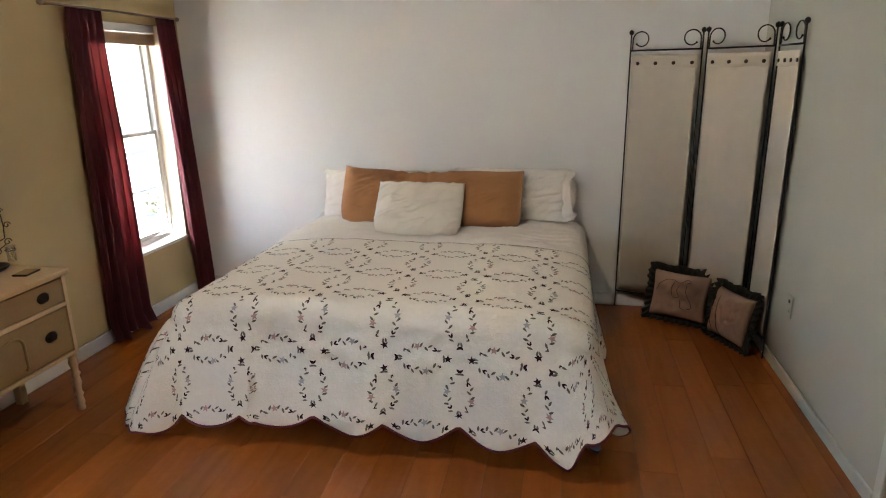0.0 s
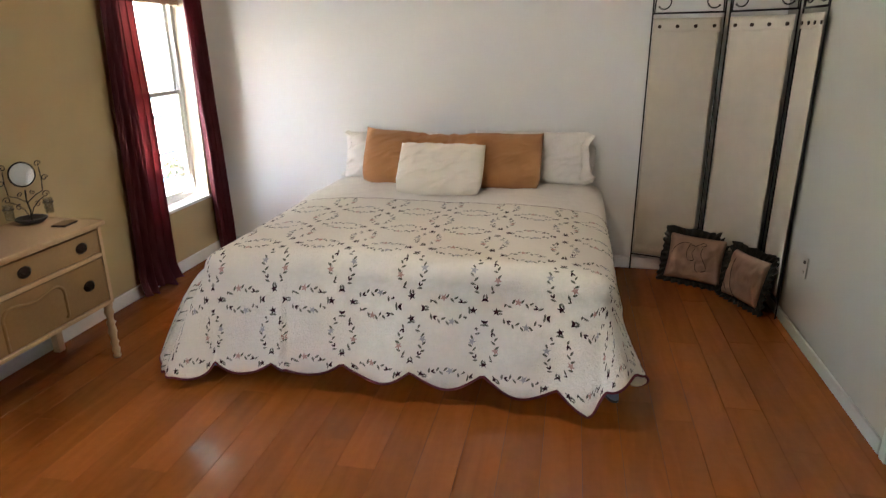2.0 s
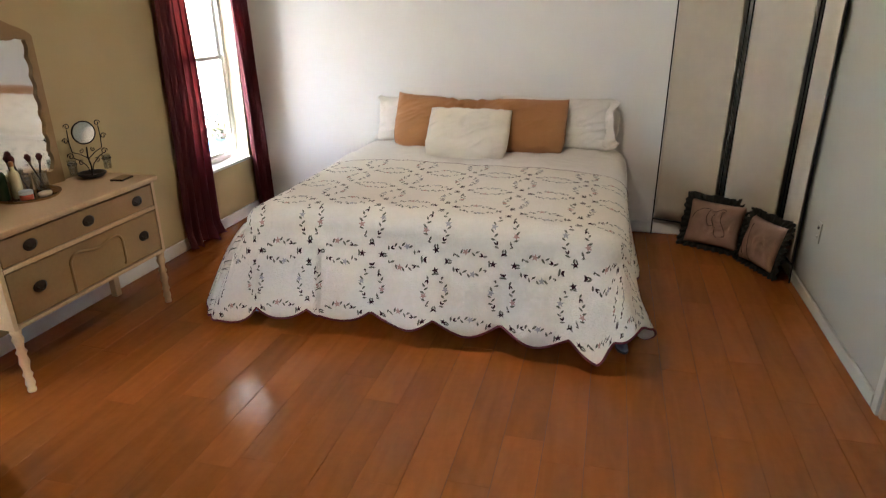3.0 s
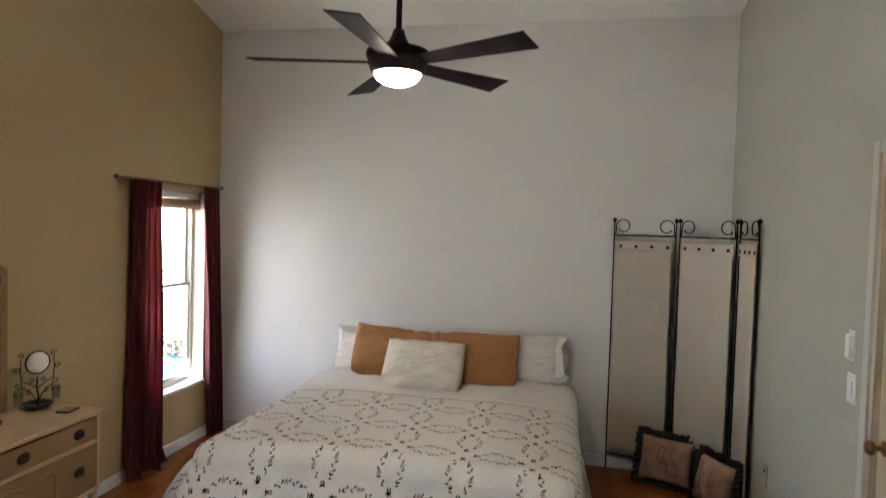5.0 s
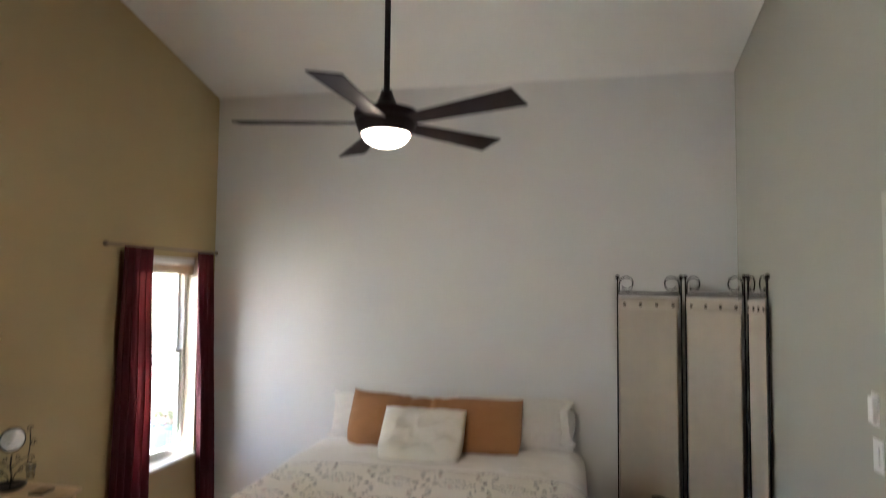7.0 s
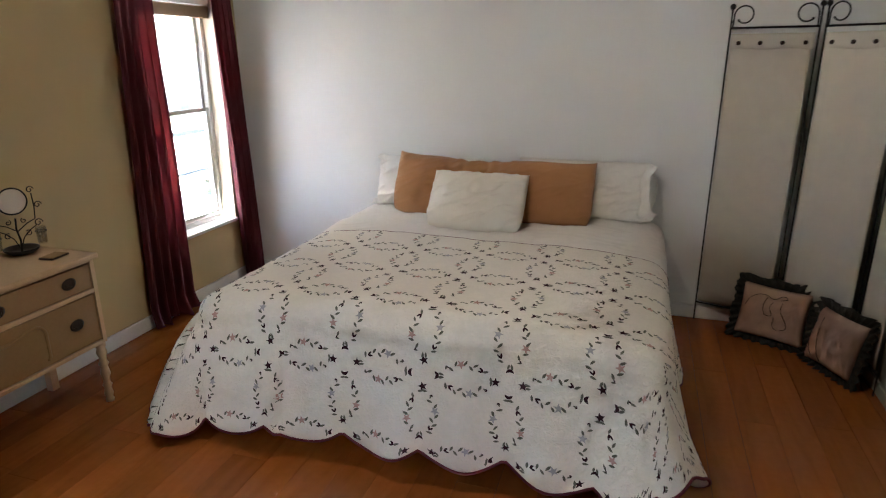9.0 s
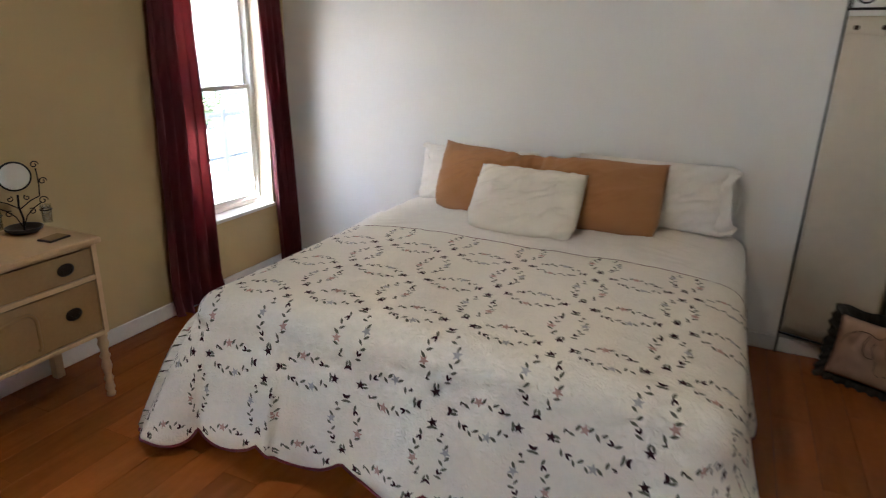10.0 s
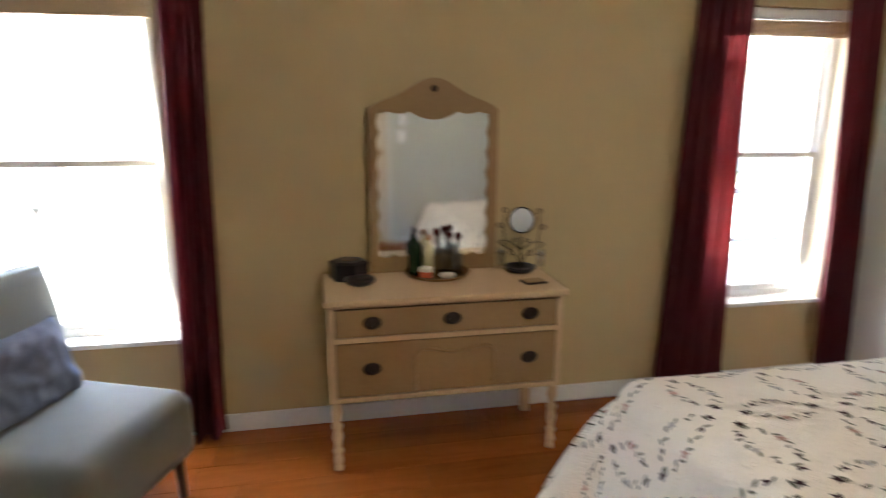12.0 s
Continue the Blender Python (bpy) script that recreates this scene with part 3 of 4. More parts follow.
def bed_pillow(x, y, z, w, h, t, lean, m, label, seed, rz=0.0, ry=0.0, lump=0.005, flange=0, folds=0.0, corner=0.03, gather=None, ears=(), soft_base=False):
    e = thing("pillow", (x, y, z), label, "pillow", rz=rz, rx=-lean, ry=ry)
    bm = pillow(w, h, t, seed, lump=lump, corner=corner, n=56)
    for v in bm.verts:
        a, c2 = v.co.x * 0.92 + v.co.z * 0.39, v.co.z * 0.92 - v.co.x * 0.39
        f = noise.noise(Vector((a * 3.5 + seed, c2 * 17, seed))) + 0.5 * noise.noise(Vector((a * 9, c2 * 34 + seed, seed)))
        ridge = max(0.0, 1 - abs(f) * 3.2) ** 2
        v.co.y += folds * ridge * (1 if v.co.y > 0 else -1) * min(1, abs(v.co.y) / 0.03)
        if soft_base:
            side = 1 if v.co.x > 0 else -1
            near = max(0.0, 1 - math.hypot(2 * v.co.x / w - side, 1.3 * v.co.z / h) / 0.42) ** 2
            v.co.z += 0.022 * near
            v.co.x -= side * 0.016 * near
        for sx, up in ears:
            near = max(0.0, 1 - math.hypot(2 * v.co.x / w - sx, 1.3 * (v.co.z / h - 1)) / 0.5) ** 2
            v.co.z += up * near
            v.co.x += 0.25 * sx * up * near
        if gather is not None:
            gx = math.exp(-((v.co.x - gather) / 0.11) ** 2) * max(0, v.co.z / h) ** 2.5
            v.co.y += 0.010 * math.sin(v.co.x * 95 + 2 * v.co.z) * gx * (1 if v.co.y > 0 else -1) * min(1, abs(v.co.y) / 0.02)
            v.co.z -= 0.014 * gx + 0.006 * math.sin(v.co.x * 60) * gx
    c = part("cushion", bm, m, e, smooth=True)
    if flange:
        def fn(u, v):
            ang = v * math.tau
            c, q = math.cos(ang), math.sin(ang)
            wob = noise.noise(Vector((c * 1.6 + seed, q * 1.6, u * 1.5)))
            crease = math.sin(7 * ang + seed + 3 * u)
            xx = flange * (w / 2 - 0.075 + u * (0.045 + 0.055 * (flange > 0) + 0.050 * wob + 0.012 * math.sin(3 * ang + seed)))
            xx += (flange < 0) * flange * u * (0.046 * max(0, q) ** 6 + 0.060 * max(0, -q) ** 4 - 0.012 + 0.008 * math.sin(11 * ang))
            yy = (0.034 + 0.018 * u) * math.copysign(abs(c) ** 0.7, c) + u * (0.034 * wob + 0.010 * crease)
            zz = h / 2 + h * math.copysign(abs(q) ** 0.6, q) * (0.480 - 0.015 * u) + u * (0.026 * wob - 0.006 * (1 + q) + (flange < 0) * 0.020 * max(0, q) ** 6) + 0.006 * crease * u
            return Vector((xx, yy, max(0.004, zz)))
        bm = bmesh.new()
        grid(bm, lambda u, v: fn(v, u), 72, 14, wrap=True)
        f = part("pillowcase_flange", bm, m, e, "open rumpled end of the pillowcase", smooth=True)
        f.modifiers.new("thickness", "SOLIDIFY").thickness = 0.003
    return e


bed_pillow(-1.01, 4.61, BZ - 0.01, 0.70, 0.325, 0.17, 16, SHEET, "white pillow with a rumpled open case behind caramel cushions", 1, flange=-1, folds=0.012)
bed_pillow(-0.055, 4.61, BZ - 0.01, 0.76, 0.350, 0.17, 16, SHEET, "white pillow in a loose case leaning on the wall", 2, flange=1, folds=0.010)
bed_pillow(-0.850, 4.405, BZ - 0.008, 0.640, 0.372, 0.18, 26, TAN_PILLOW, "caramel cushion with a pointed corner leaning on white pillows", 3, ry=2.0, folds=0.008, gather=0.14, corner=-0.015, ears=((-1, 0.020), (1, -0.016)), soft_base=True)
bed_pillow(-0.305, 4.385, BZ - 0.008, 0.67, 0.372, 0.18, 26, TAN_PILLOW, "caramel cushion overlapping the other one", 4, ry=0.8, folds=0.006, gather=-0.22, corner=-0.010, ears=((1, 0.016), (-1, -0.010)), soft_base=True)
bed_pillow(-0.587, 4.12, BZ + 0.0, 0.54, 0.355, 0.19, 40, CREAM_PILLOW, "small cream pillow lying against the caramel cushions", 5, folds=0.012, corner=-0.02, ears=((-1, 0.018), (1, 0.012)), soft_base=True)


# ---- folding screen ----
def folding_screen():
    e = thing("folding_screen", (1.0, 4.6, 0), "black wrought iron folding screen with cream canvas panels in the corner", "room divider")
    P = [(0.672, 4.785), (1.085, 4.655), (1.397, 4.352), (1.430, 4.06)]
    for i in range(3):
        a, b = Vector((*P[i], 0)), Vector((*P[i + 1], 0))
        d = (b - a).normalized()
        a2, b2 = a + d * (0.015 if i else 0), b - d * (0.014 if i < 2 else 0)
        bm = bmesh.new()
        for q in (a2, b2):
            tube(bm, [q + Vector((0, 0, z)) for z in (0.0, 1.80)], 0.0048)
            lathe(bm, [(0.003, -0.016), (0.012, -0.01), (0.015, 0), (0.012, 0.01), (0.003, 0.016)], q.x, q.y, 10, z0=1.807)
        for z in (1.70, 0.115):
            tube(bm, [a2 + Vector((0, 0, z)), b2 + Vector((0, 0, z))], 0.0055)
        for q, s in ((a2, 1), (b2, -1)):
            w = (b2 - a2).length
            pts = [q + d * s * 0.010 + Vector((0, 0, 1.70)), q + d * s * 0.011 + Vector((0, 0, 1.73))]
            for k in range(25):
                t = k / 24
                ang = math.pi - t * 1.75 * math.pi
                r = 0.048 * (1 - 0.5 * max(0, t - 0.45))
                pts.append(q + d * s * (0.060 + r * math.cos(ang)) + Vector((0, 0, 1.762 + r * math.sin(ang))))
            tube(bm, pts, 0.0042, 6)
            lathe(bm, [(0.002, -0.007), (0.006, -0.003), (0.006, 0.003), (0.002, 0.007)], pts[-1].x, pts[-1].y, 8, z0=pts[-1].z)
        part("iron_frame", local(bm, e), IRON, e, smooth=True)
        w = (b2 - a2).length

        margin = 0.024

        def fn(u, v):
            z = 0.125 + v * (1.67 - 0.125)
            q = a2 + d * (0.008 + u * (w - 0.008 - margin))
            nrm = Vector((-d.y, d.x, 0))
            return q + nrm * (0.004 * math.sin(u * 9 + i) * (1 - v * 0.5)) + Vector((0, 0, z))
        bm = bmesh.new()
        grid(bm, fn, 24, 20)
        cl = part("canvas_panel", local(bm, e), FABRIC, e, smooth=True)
        sd = cl.modifiers.new("thickness", "SOLIDIFY")
        sd.thickness = 0.002
        def flap(u, v):
            q = a2 + d * (0.010 + u * (w - 0.024)) + Vector((d.y, -d.x, 0)) * (0.006 + 0.003 * math.sin(u * 14) * (1 - v))
            return q + Vector((0, 0, 1.592 + 0.004 * math.sin(u * 11) * (1 - v) + v * 0.078))
        bm = bmesh.new()
        grid(bm, flap, 20, 3)
        fp = part("header_flap", local(bm, e), FABRIC, e, smooth=True)
        fp.modifiers.new("thickness", "SOLIDIFY").thickness = 0.002
        for k in range(4):
            c = a2 + d * (w * (0.12 + 0.253 * k)) + Vector((0, 0, 1.622))
            nrm = Vector((d.y, -d.x, 0))
            bm = tube(bmesh.new(), [c + nrm * 0.004, c + nrm * 0.013], 0.011, 12)
            part("button", local(bm, e), BRONZE, e, smooth=True)
    return e


folding_screen()


HORSE = [[(0.09, 0.56), (0.15, 0.73), (0.28, 0.84), (0.41, 0.85)],
                [(0.41, 0.85), (0.52, 0.8), (0.64, 0.89), (0.71, 0.85), (0.62, 0.8)],
                [(0.65, 0.77), (0.65, 0.6), (0.75, 0.4), (0.77, 0.28), (0.7, 0.24)],
                [(0.42, 0.82), (0.38, 0.65), (0.42, 0.48), (0.53, 0.48), (0.48, 0.63), (0.52, 0.74)],
                [(0.57, 0.45), (0.58, 0.28), (0.65, 0.21)]]
STEM = [[(0.25, 0.88), (0.29, 0.56), (0.42, 0.17), (0.57, -0.05)],
                [(0.13, 0.78), (0.02, 0.58), (0.09, 0.35), (0.25, 0.1)],
                [(0.06, 0.47), (0.14, 0.53)]]


def floor_pillow(x, y, w, h, rz, lean, label, seed, lines):
    e = thing("floor_pillow", (x, y, 0.03), label, "pillow", rz=rz, rx=-lean, group="ruffled floor pillows")
    part("cushion", pillow(w, h, 0.12, seed, lump=0.01), PINK_PILLOW, e, smooth=True)
    bm = bmesh.new()
    N = 240

    def ring(t):
        s = t * 4
        k, f = int(s) % 4, s % 1
        a = [(-w / 2 + f * w, 0), (w / 2, f * h), (w / 2 - f * w, h), (-w / 2, h - f * h)][k]
        o = [(0, -1), (1, 0), (0, 1), (-1, 0)][k]
        return a, o
    rows = []
    for i in range(N):
        (a, b), _ = ring(i / N)
        cx, cz = 0, h / 2
        dx, dz = a / (w / 2), (b - cz) / (h / 2)
        wv = math.sin(i * 0.9 + seed) * 0.014
        wid = 0.052 + 0.005 * math.sin(i * 0.31 + seed) + 0.0015 * math.sin(i * 1.1)
        rows.append([bm.verts.new((a * 0.93 + dx * wid * f, 1.1 * wv * f, cz + (b - cz) * 0.93 + dz * wid * f)) for f in (0, 0.5, 1)])
    for i in range(N):
        for j in range(2):
            bm.faces.new((rows[i][j], rows[(i + 1) % N][j], rows[(i + 1) % N][j + 1], rows[i][j + 1]))
    r = part("ruffle", bm, RUFFLE, e, "dark green plaid ruffle", smooth=True)
    sd = r.modifiers.new("thickness", "SOLIDIFY")
    sd.thickness = 0.003
    for line in lines:
        pts = []
        for i in range(len(line) - 1):
            p0, p1, p2, p3 = (Vector(line[max(0, min(len(line) - 1, i + d))]) for d in (-1, 0, 1, 2))
            for k in range(7):
                t = k / 6
                q = 0.5 * (2 * p1 + (p2 - p0) * t + (2 * p0 - 5 * p1 + 4 * p2 - p3) * t ** 2 + (3 * p1 - p0 - 3 * p2 + p3) * t ** 3)
                if k < 6 or i == len(line) - 2:
                    u, v = 2 * q.x - 1, 2 * q.y - 1
                    puff = max(0.0, (1 - abs(u) ** 3.2) * (1 - abs(v) ** 3.2)) ** 0.5
                    pts.append(((q.x - 0.5) * w * 0.94, -0.06 * puff * 1.12 - 0.004, (0.03 + q.y * 0.94) * h))
        part("embroidered_line", tube(bmesh.new(), pts, 0.0014, 5), RUFFLE, e, "dark embroidered line", smooth=True)
    return e


floor_pillow(1.035, 4.52, 0.36, 0.30, -26, 16, "dusty pink pillow with dark ruffle against the folding screen", 11, HORSE)
floor_pillow(1.265, 4.235, 0.29, 0.29, -62, 13, "smaller dusty pink ruffled pillow on the floor by the screen", 12, STEM)


# ---- dresser ----
DX0, DX1, DY0, DY1, DT = -2.425, -2.02, 2.010, 2.970, 0.733


def dresser():
    e = thing("dresser", (-2.2, 2.49, 0), "cream painted vintage dresser with taupe drawers by the tan wall", "dresser")
    bm = B(DX0, DX1 + 0.02, DY0 - 0.014, DY1 + 0.014, DT - 0.024, DT, bevel=0.006)
    part("top", local(bm, e), CREAM_PAINT, e)
    zb = 0.305
    for nm, *q in (("side_panel", DX0 + 0.01, DX1, DY0, DY0 + 0.022, zb, DT - 0.0245), ("side_panel", DX0 + 0.01, DX1, DY1 - 0.022, DY1, zb, DT - 0.0245),
                   ("back_panel", DX0 + 0.01, DX0 + 0.02, DY0 + 0.0222, DY1 - 0.0222, zb, DT - 0.0245), ("bottom_rail", DX0 + 0.0205, DX1 + 0.002, DY0 + 0.0222, DY1 - 0.0222, zb, zb + 0.018),
                   ("middle_rail", DX1 - 0.02, DX1 + 0.0005, DY0 + 0.0222, DY1 - 0.0222, 0.555, 0.575), ("top_rail", DX1 - 0.02, DX1, DY0 + 0.0222, DY1 - 0.0222, DT - 0.036, DT - 0.0245)):
        part(nm, local(B(*q, bevel=0.0015, seg=1), e), CREAM_PAINT, e)

    def drawer(z0, z1, ys):
        d = part("drawer", local(B(DX1 - 0.3, DX1 - 0.0005, DY0 + 0.0265, DY1 - 0.0265, z0, z1, bevel=0.002), e), TAUPE_PAINT, e, "taupe drawer front")
        for y in ys:
            zc = (z0 + z1) / 2 if len(ys) == 3 else z0 + 0.115
            bm = bmesh.new()
            lathe(bm, [(0.0, 0), (0.034, 0.0), (0.036, 0.003), (0.028, 0.006), (0.016, 0.010), (0.0, 0.011)], n=24, sy=0.72, sx=1.0)
            bmesh.ops.transform(bm, matrix=Matrix.Translation((DX1 - 0.0002, y, zc)) @ Matrix(((0, 0, 1, 0), (1, 0, 0, 0), (0, 1, 0, 0), (0, 0, 0, 1))), verts=bm.verts)
            pts = [(DX1 + 0.006 + 0.014 * math.sin(t * math.pi / 8), y - 0.024 + 0.048 * t / 8, zc + 0.004 - 0.016 * math.sin(t * math.pi / 8)) for t in range(9)]
            tube(bm, pts, 0.0032, 8)
            part("pull", local(bm, e), BRONZE, d, "oval aged bronze drawer pull", smooth=True)
        return d
    drawer(0.579, DT - 0.0415, (2.179, 2.50, 2.826))
    lower = drawer(zb + 0.024, 0.550, (2.175, 2.828))
    ya, yb, za, zt, rr = 2.350, 2.680, 0.332, 0.512, 0.045
    pts = [(ya, za), (ya, 0.40)] + [(ya + rr - rr * math.cos(q * math.pi / 12), zt - rr + rr * math.sin(q * math.pi / 12)) for q in range(7)]
    pts += [(ya + rr + (yb - ya - 2 * rr) * q / 12, zt - 0.020 * math.sin(q / 12 * math.pi) ** 2) for q in range(1, 12)]
    pts += [(yb - rr + rr * math.sin(q * math.pi / 12), zt - rr + rr * math.cos(q * math.pi / 12)) for q in range(7)] + [(yb, 0.40), (yb, za + 0.03), (yb - 0.012, za + 0.018)]
    pts = [(DX1 - 0.0005, p, q) for p, q in pts]
    part("arched_moulding", local(tube(bmesh.new(), pts, 0.0075, 8), e), TAUPE_PAINT, lower, smooth=True)
    prof = [(0.016, 0.0), (0.019, 0.012), (0.013, 0.02), (0.021, 0.04), (0.015, 0.062), (0.013, 0.07), (0.022, 0.085), (0.013, 0.10), (0.015, 0.12), (0.023, 0.145),
            (0.017, 0.17), (0.014, 0.18), (0.025, 0.195), (0.014, 0.21), (0.017, 0.23), (0.026, 0.255), (0.018, 0.275), (0.024, 0.285), (0.024, zb)]
    prof = [(0.018 + (r - 0.018) * 0.75, z) for r, z in prof]
    for y in (DY0 + 0.022, DY1 - 0.022):
        part("front_leg", local(lathe(bmesh.new(), prof, DX1 - 0.024, y, 18), e), CREAM_PAINT, e, "turned leg", smooth=True)
        part("rear_leg", local(B(DX0 + 0.012, DX0 + 0.052, y - 0.02, y + 0.02, 0, zb, bevel=0.003), e), CREAM_PAINT, e)
    return e


dresser()


def dresser_mirror():
    e = thing("dresser_mirror", (XL + 0.045, 2.495, DT), "taupe wooden wall mirror with arched crest standing on the dresser", "mirror")
    y0, y1, z0, z1 = -0.285, 0.285, 0.0, 0.75
    out, inn = [], []
    def along(p, q, m):
        return [(p[0] + (q[0] - p[0]) * i / m, p[1] + (q[1] - p[1]) * i / m) for i in range(m)]
    iy0, iy1, iz0, iz1 = -0.250, 0.247, 0.080, 0.705
    M = 36
    out += along((y0, z0), (y1, z0), M) + along((y1, z0), (y1, z1 - 0.04), M)
    for i in range(M):
        t = i / M
        c = abs(2 * t - 1)
        crest = 0.10 * math.exp(-(c / 0.50) ** 2) + 0.035 * (1 - c ** 8)
        out.append((y1 + (y0 - y1) * t, z1 - 0.04 + crest))
    out += along((y0, z1 - 0.04), (y0, z0), M)
    sc = lambda t: 0.014 * abs(math.sin(t * math.pi * 7))
    for i in range(M):
        inn.append((iy0 + (iy1 - iy0) * i / M, iz0 - sc(i / M) * 0.9))
    for i in range(M):
        inn.append((iy1 - 0.012 + sc(i / M), iz0 + (iz1 - iz0) * i / M))
    for i in range(M):
        t = i / M
        c = abs(2 * t - 1)
        inn.append((iy1 + (iy0 - iy1) * t, iz1 - 0.035 * max(0, 1 - (c / 0.42) ** 2) - 0.010 * (abs(math.sin(c * math.pi * 2.5)) if c > 0.45 else 0)))
    for i in range(M):
        inn.append((iy0 + 0.012 - sc(i / M), iz1 + (iz0 - iz1) * i / M))
    part("frame", frame_slab(bmesh.new(), out, inn, 0.022, "x", -0.012), TAUPE_PAINT, e)
    part("mirror_glass", B(-0.010, -0.002, iy0 - 0.015, iy1 + 0.015, iz0 - 0.02, iz1 + 0.01), MIRROR, e, "silvered mirror glass")
    part("backboard", B(-0.022, -0.012, y0 + 0.02, y1 - 0.02, 0, z1 - 0.05), TAUPE_PAINT, e)
    part("knob", lathe(bmesh.new(), [(0.01, 0.0), (0.014, 0.004), (0.006, 0.008)], 0, 0, 12), BRONZE, e).matrix_local = pose(0.010, 0, 0.800, 0, 90)
    return e


dresser_mirror()


# ---- ceiling fan ----
def ceiling_fan():
    cx, cy, zc = -0.439, 2.862, 2.464
    e = thing("ceiling_fan", (cx, cy, zc), "espresso five-blade ceiling fan with lit frosted lamp on long rod", "ceiling fan")
    part("downrod", tube(bmesh.new(), [(0, 0, 0.11), (0, 0, ceil_z(cy) - zc - 0.02)], 0.013, 14), FAN_DARK, e, smooth=True)
    part("canopy", lathe(bmesh.new(), [(0.07, 0.0), (0.065, -0.03), (0.03, -0.09), (0.016, -0.10)], 0, 0, 24, z0=ceil_z(cy) - zc + 0.01), FAN_DARK, e, smooth=True)
    part("motor_cover", lathe(bmesh.new(), [(0.018, 0.130), (0.024, 0.128), (0.028, 0.11), (0.04, 0.08), (0.06, 0.055), (0.085, 0.042), (0.125, 0.038), (0.138, 0.032), (0.142, 0.02), (0.140, 0.004), (0.128, -0.004)], 0, 0, 48), FAN_DARK, e, smooth=True)
    part("light_ring", lathe(bmesh.new(), [(0.120, -0.004), (0.134, -0.006), (0.134, -0.020), (0.119, -0.060), (0.108, -0.068)], 0, 0, 48), FAN_DARK, e, smooth=True)
    part("lamp_bowl", lathe(bmesh.new(), [(0.107, -0.066), (0.103, -0.076), (0.090, -0.094), (0.066, -0.109), (0.036, -0.119), (0.0, -0.123)], 0, 0, 48), LAMP, e, "lit frosted glass bowl", smooth=True)
    for k in range(5):
        bm = slab(bmesh.new(), [(0.10, -0.042), (0.638, -0.074), (0.645, 0.071), (0.10, 0.042)], 0.006, "z", -0.003)
        bmesh.ops.bevel(bm, geom=list(bm.edges), offset=0.0015, segments=1, affect="EDGES")
        b = part("blade", bm, FAN_DARK, e)
        b.matrix_local = pose(0, 0, -0.018, -0.9, -1.6, 0) @ pose(0, 0, 0, 0, 0, -92.4 + 72 * k) @ pose(0, 0, 0, -11.7, 0, 0)
    return e


ceiling_fan()


def vent():
    e = thing("ceiling_vent", (0.903, 3.712, ceil_z(3.712)), "white louvred air vent set in the sloped ceiling", "air vent", rx=-math.degrees(math.atan(SLOPE)))
    w, h = 0.135, 0.17
    o = [(-w, -h), (w, -h), (w, h), (-w, h)]
    i = [(a * 0.8 if a < 0 else a * 0.56, b * 0.8) for a, b in o]
    part("frame", frame_slab(bmesh.new(), o, i, 0.008, "z", -0.008), TRIM, e)
    # Sheet in the dark wood colour stands in for the unlit opening.
    part("duct", B(-w * 0.8, w * 0.56, -h * 0.8, h * 0.8, -0.003, -0.001), DARK_WOOD, e)
    part("crossbar", B(-w * 0.8, w * 0.56, -0.006, 0.006, -0.008, -0.004), TRIM, e)
    for k in range(12):
        x = -w * 0.8 + (k + 0.5) * w * 1.36 / 12
        s = part("slat", B(-0.0055, 0.0025, -h * 0.8, h * 0.8, -0.007, -0.0045), TRIM, e)
        s.matrix_local = pose(x, 0, 0)
    return e


vent()


def wall_plate(name, y, z, w, h, label, cat, extra):
    e = thing(name, (XR, y, z), label, cat)
    part("plate", B(-0.006, 0, -w / 2, w / 2, -h / 2, h / 2, bevel=0.002), PLASTIC, e)
    extra(e)
    return e


wall_plate("light_switch", 2.875, 1.132, 0.075, 0.118, "white rocker light switch on the wall beside the door", "light switch",
           lambda e: part("rocker", B(-0.011, -0.006, -0.017, 0.017, -0.033, 0.033, bevel=0.002), PLASTIC, e))
wall_plate("fan_remote", 2.890, 1.300, 0.055, 0.12, "white fan remote in a wall cradle above the light switch", "remote control",
           lambda e: part("handset", B(-0.022, -0.006, -0.021, 0.021, -0.05, 0.045, bevel=0.004), PLASTIC, e))


def outlet_bits(e):
    e.children[0].data.materials[0] = DIMMED_SAGE_WALL
    for s in (-1, 1):
        part("socket", B(-0.009, -0.006, -0.010, 0.010, s * 0.026 - 0.009, s * 0.026 + 0.009, bevel=0.003), DARK_WOOD if s > 0 else DIMMED_SAGE_WALL, e)


wall_plate("wall_outlet", 3.845, 0.40, 0.07, 0.115, "ivory double power outlet low on the white wall", "power outlet", outlet_bits)

smoke = thing("smoke_detector", (-2.20, 2.87, ceil_z(2.87)), "round yellowed smoke detector on the sloped ceiling", "smoke detector", rx=-math.degrees(math.atan(SLOPE)))
part("base", lathe(bmesh.new(), [(0.082, 0.0), (0.082, -0.012), (0.074, -0.014)], 0, 0, 32), AGED_PLASTIC, smoke, smooth=True)
part("cover", lathe(bmesh.new(), [(0.072, -0.014), (0.069, -0.03), (0.056, -0.038), (0.0, -0.04)], 0, 0, 32), AGED_PLASTIC, smoke, smooth=True)


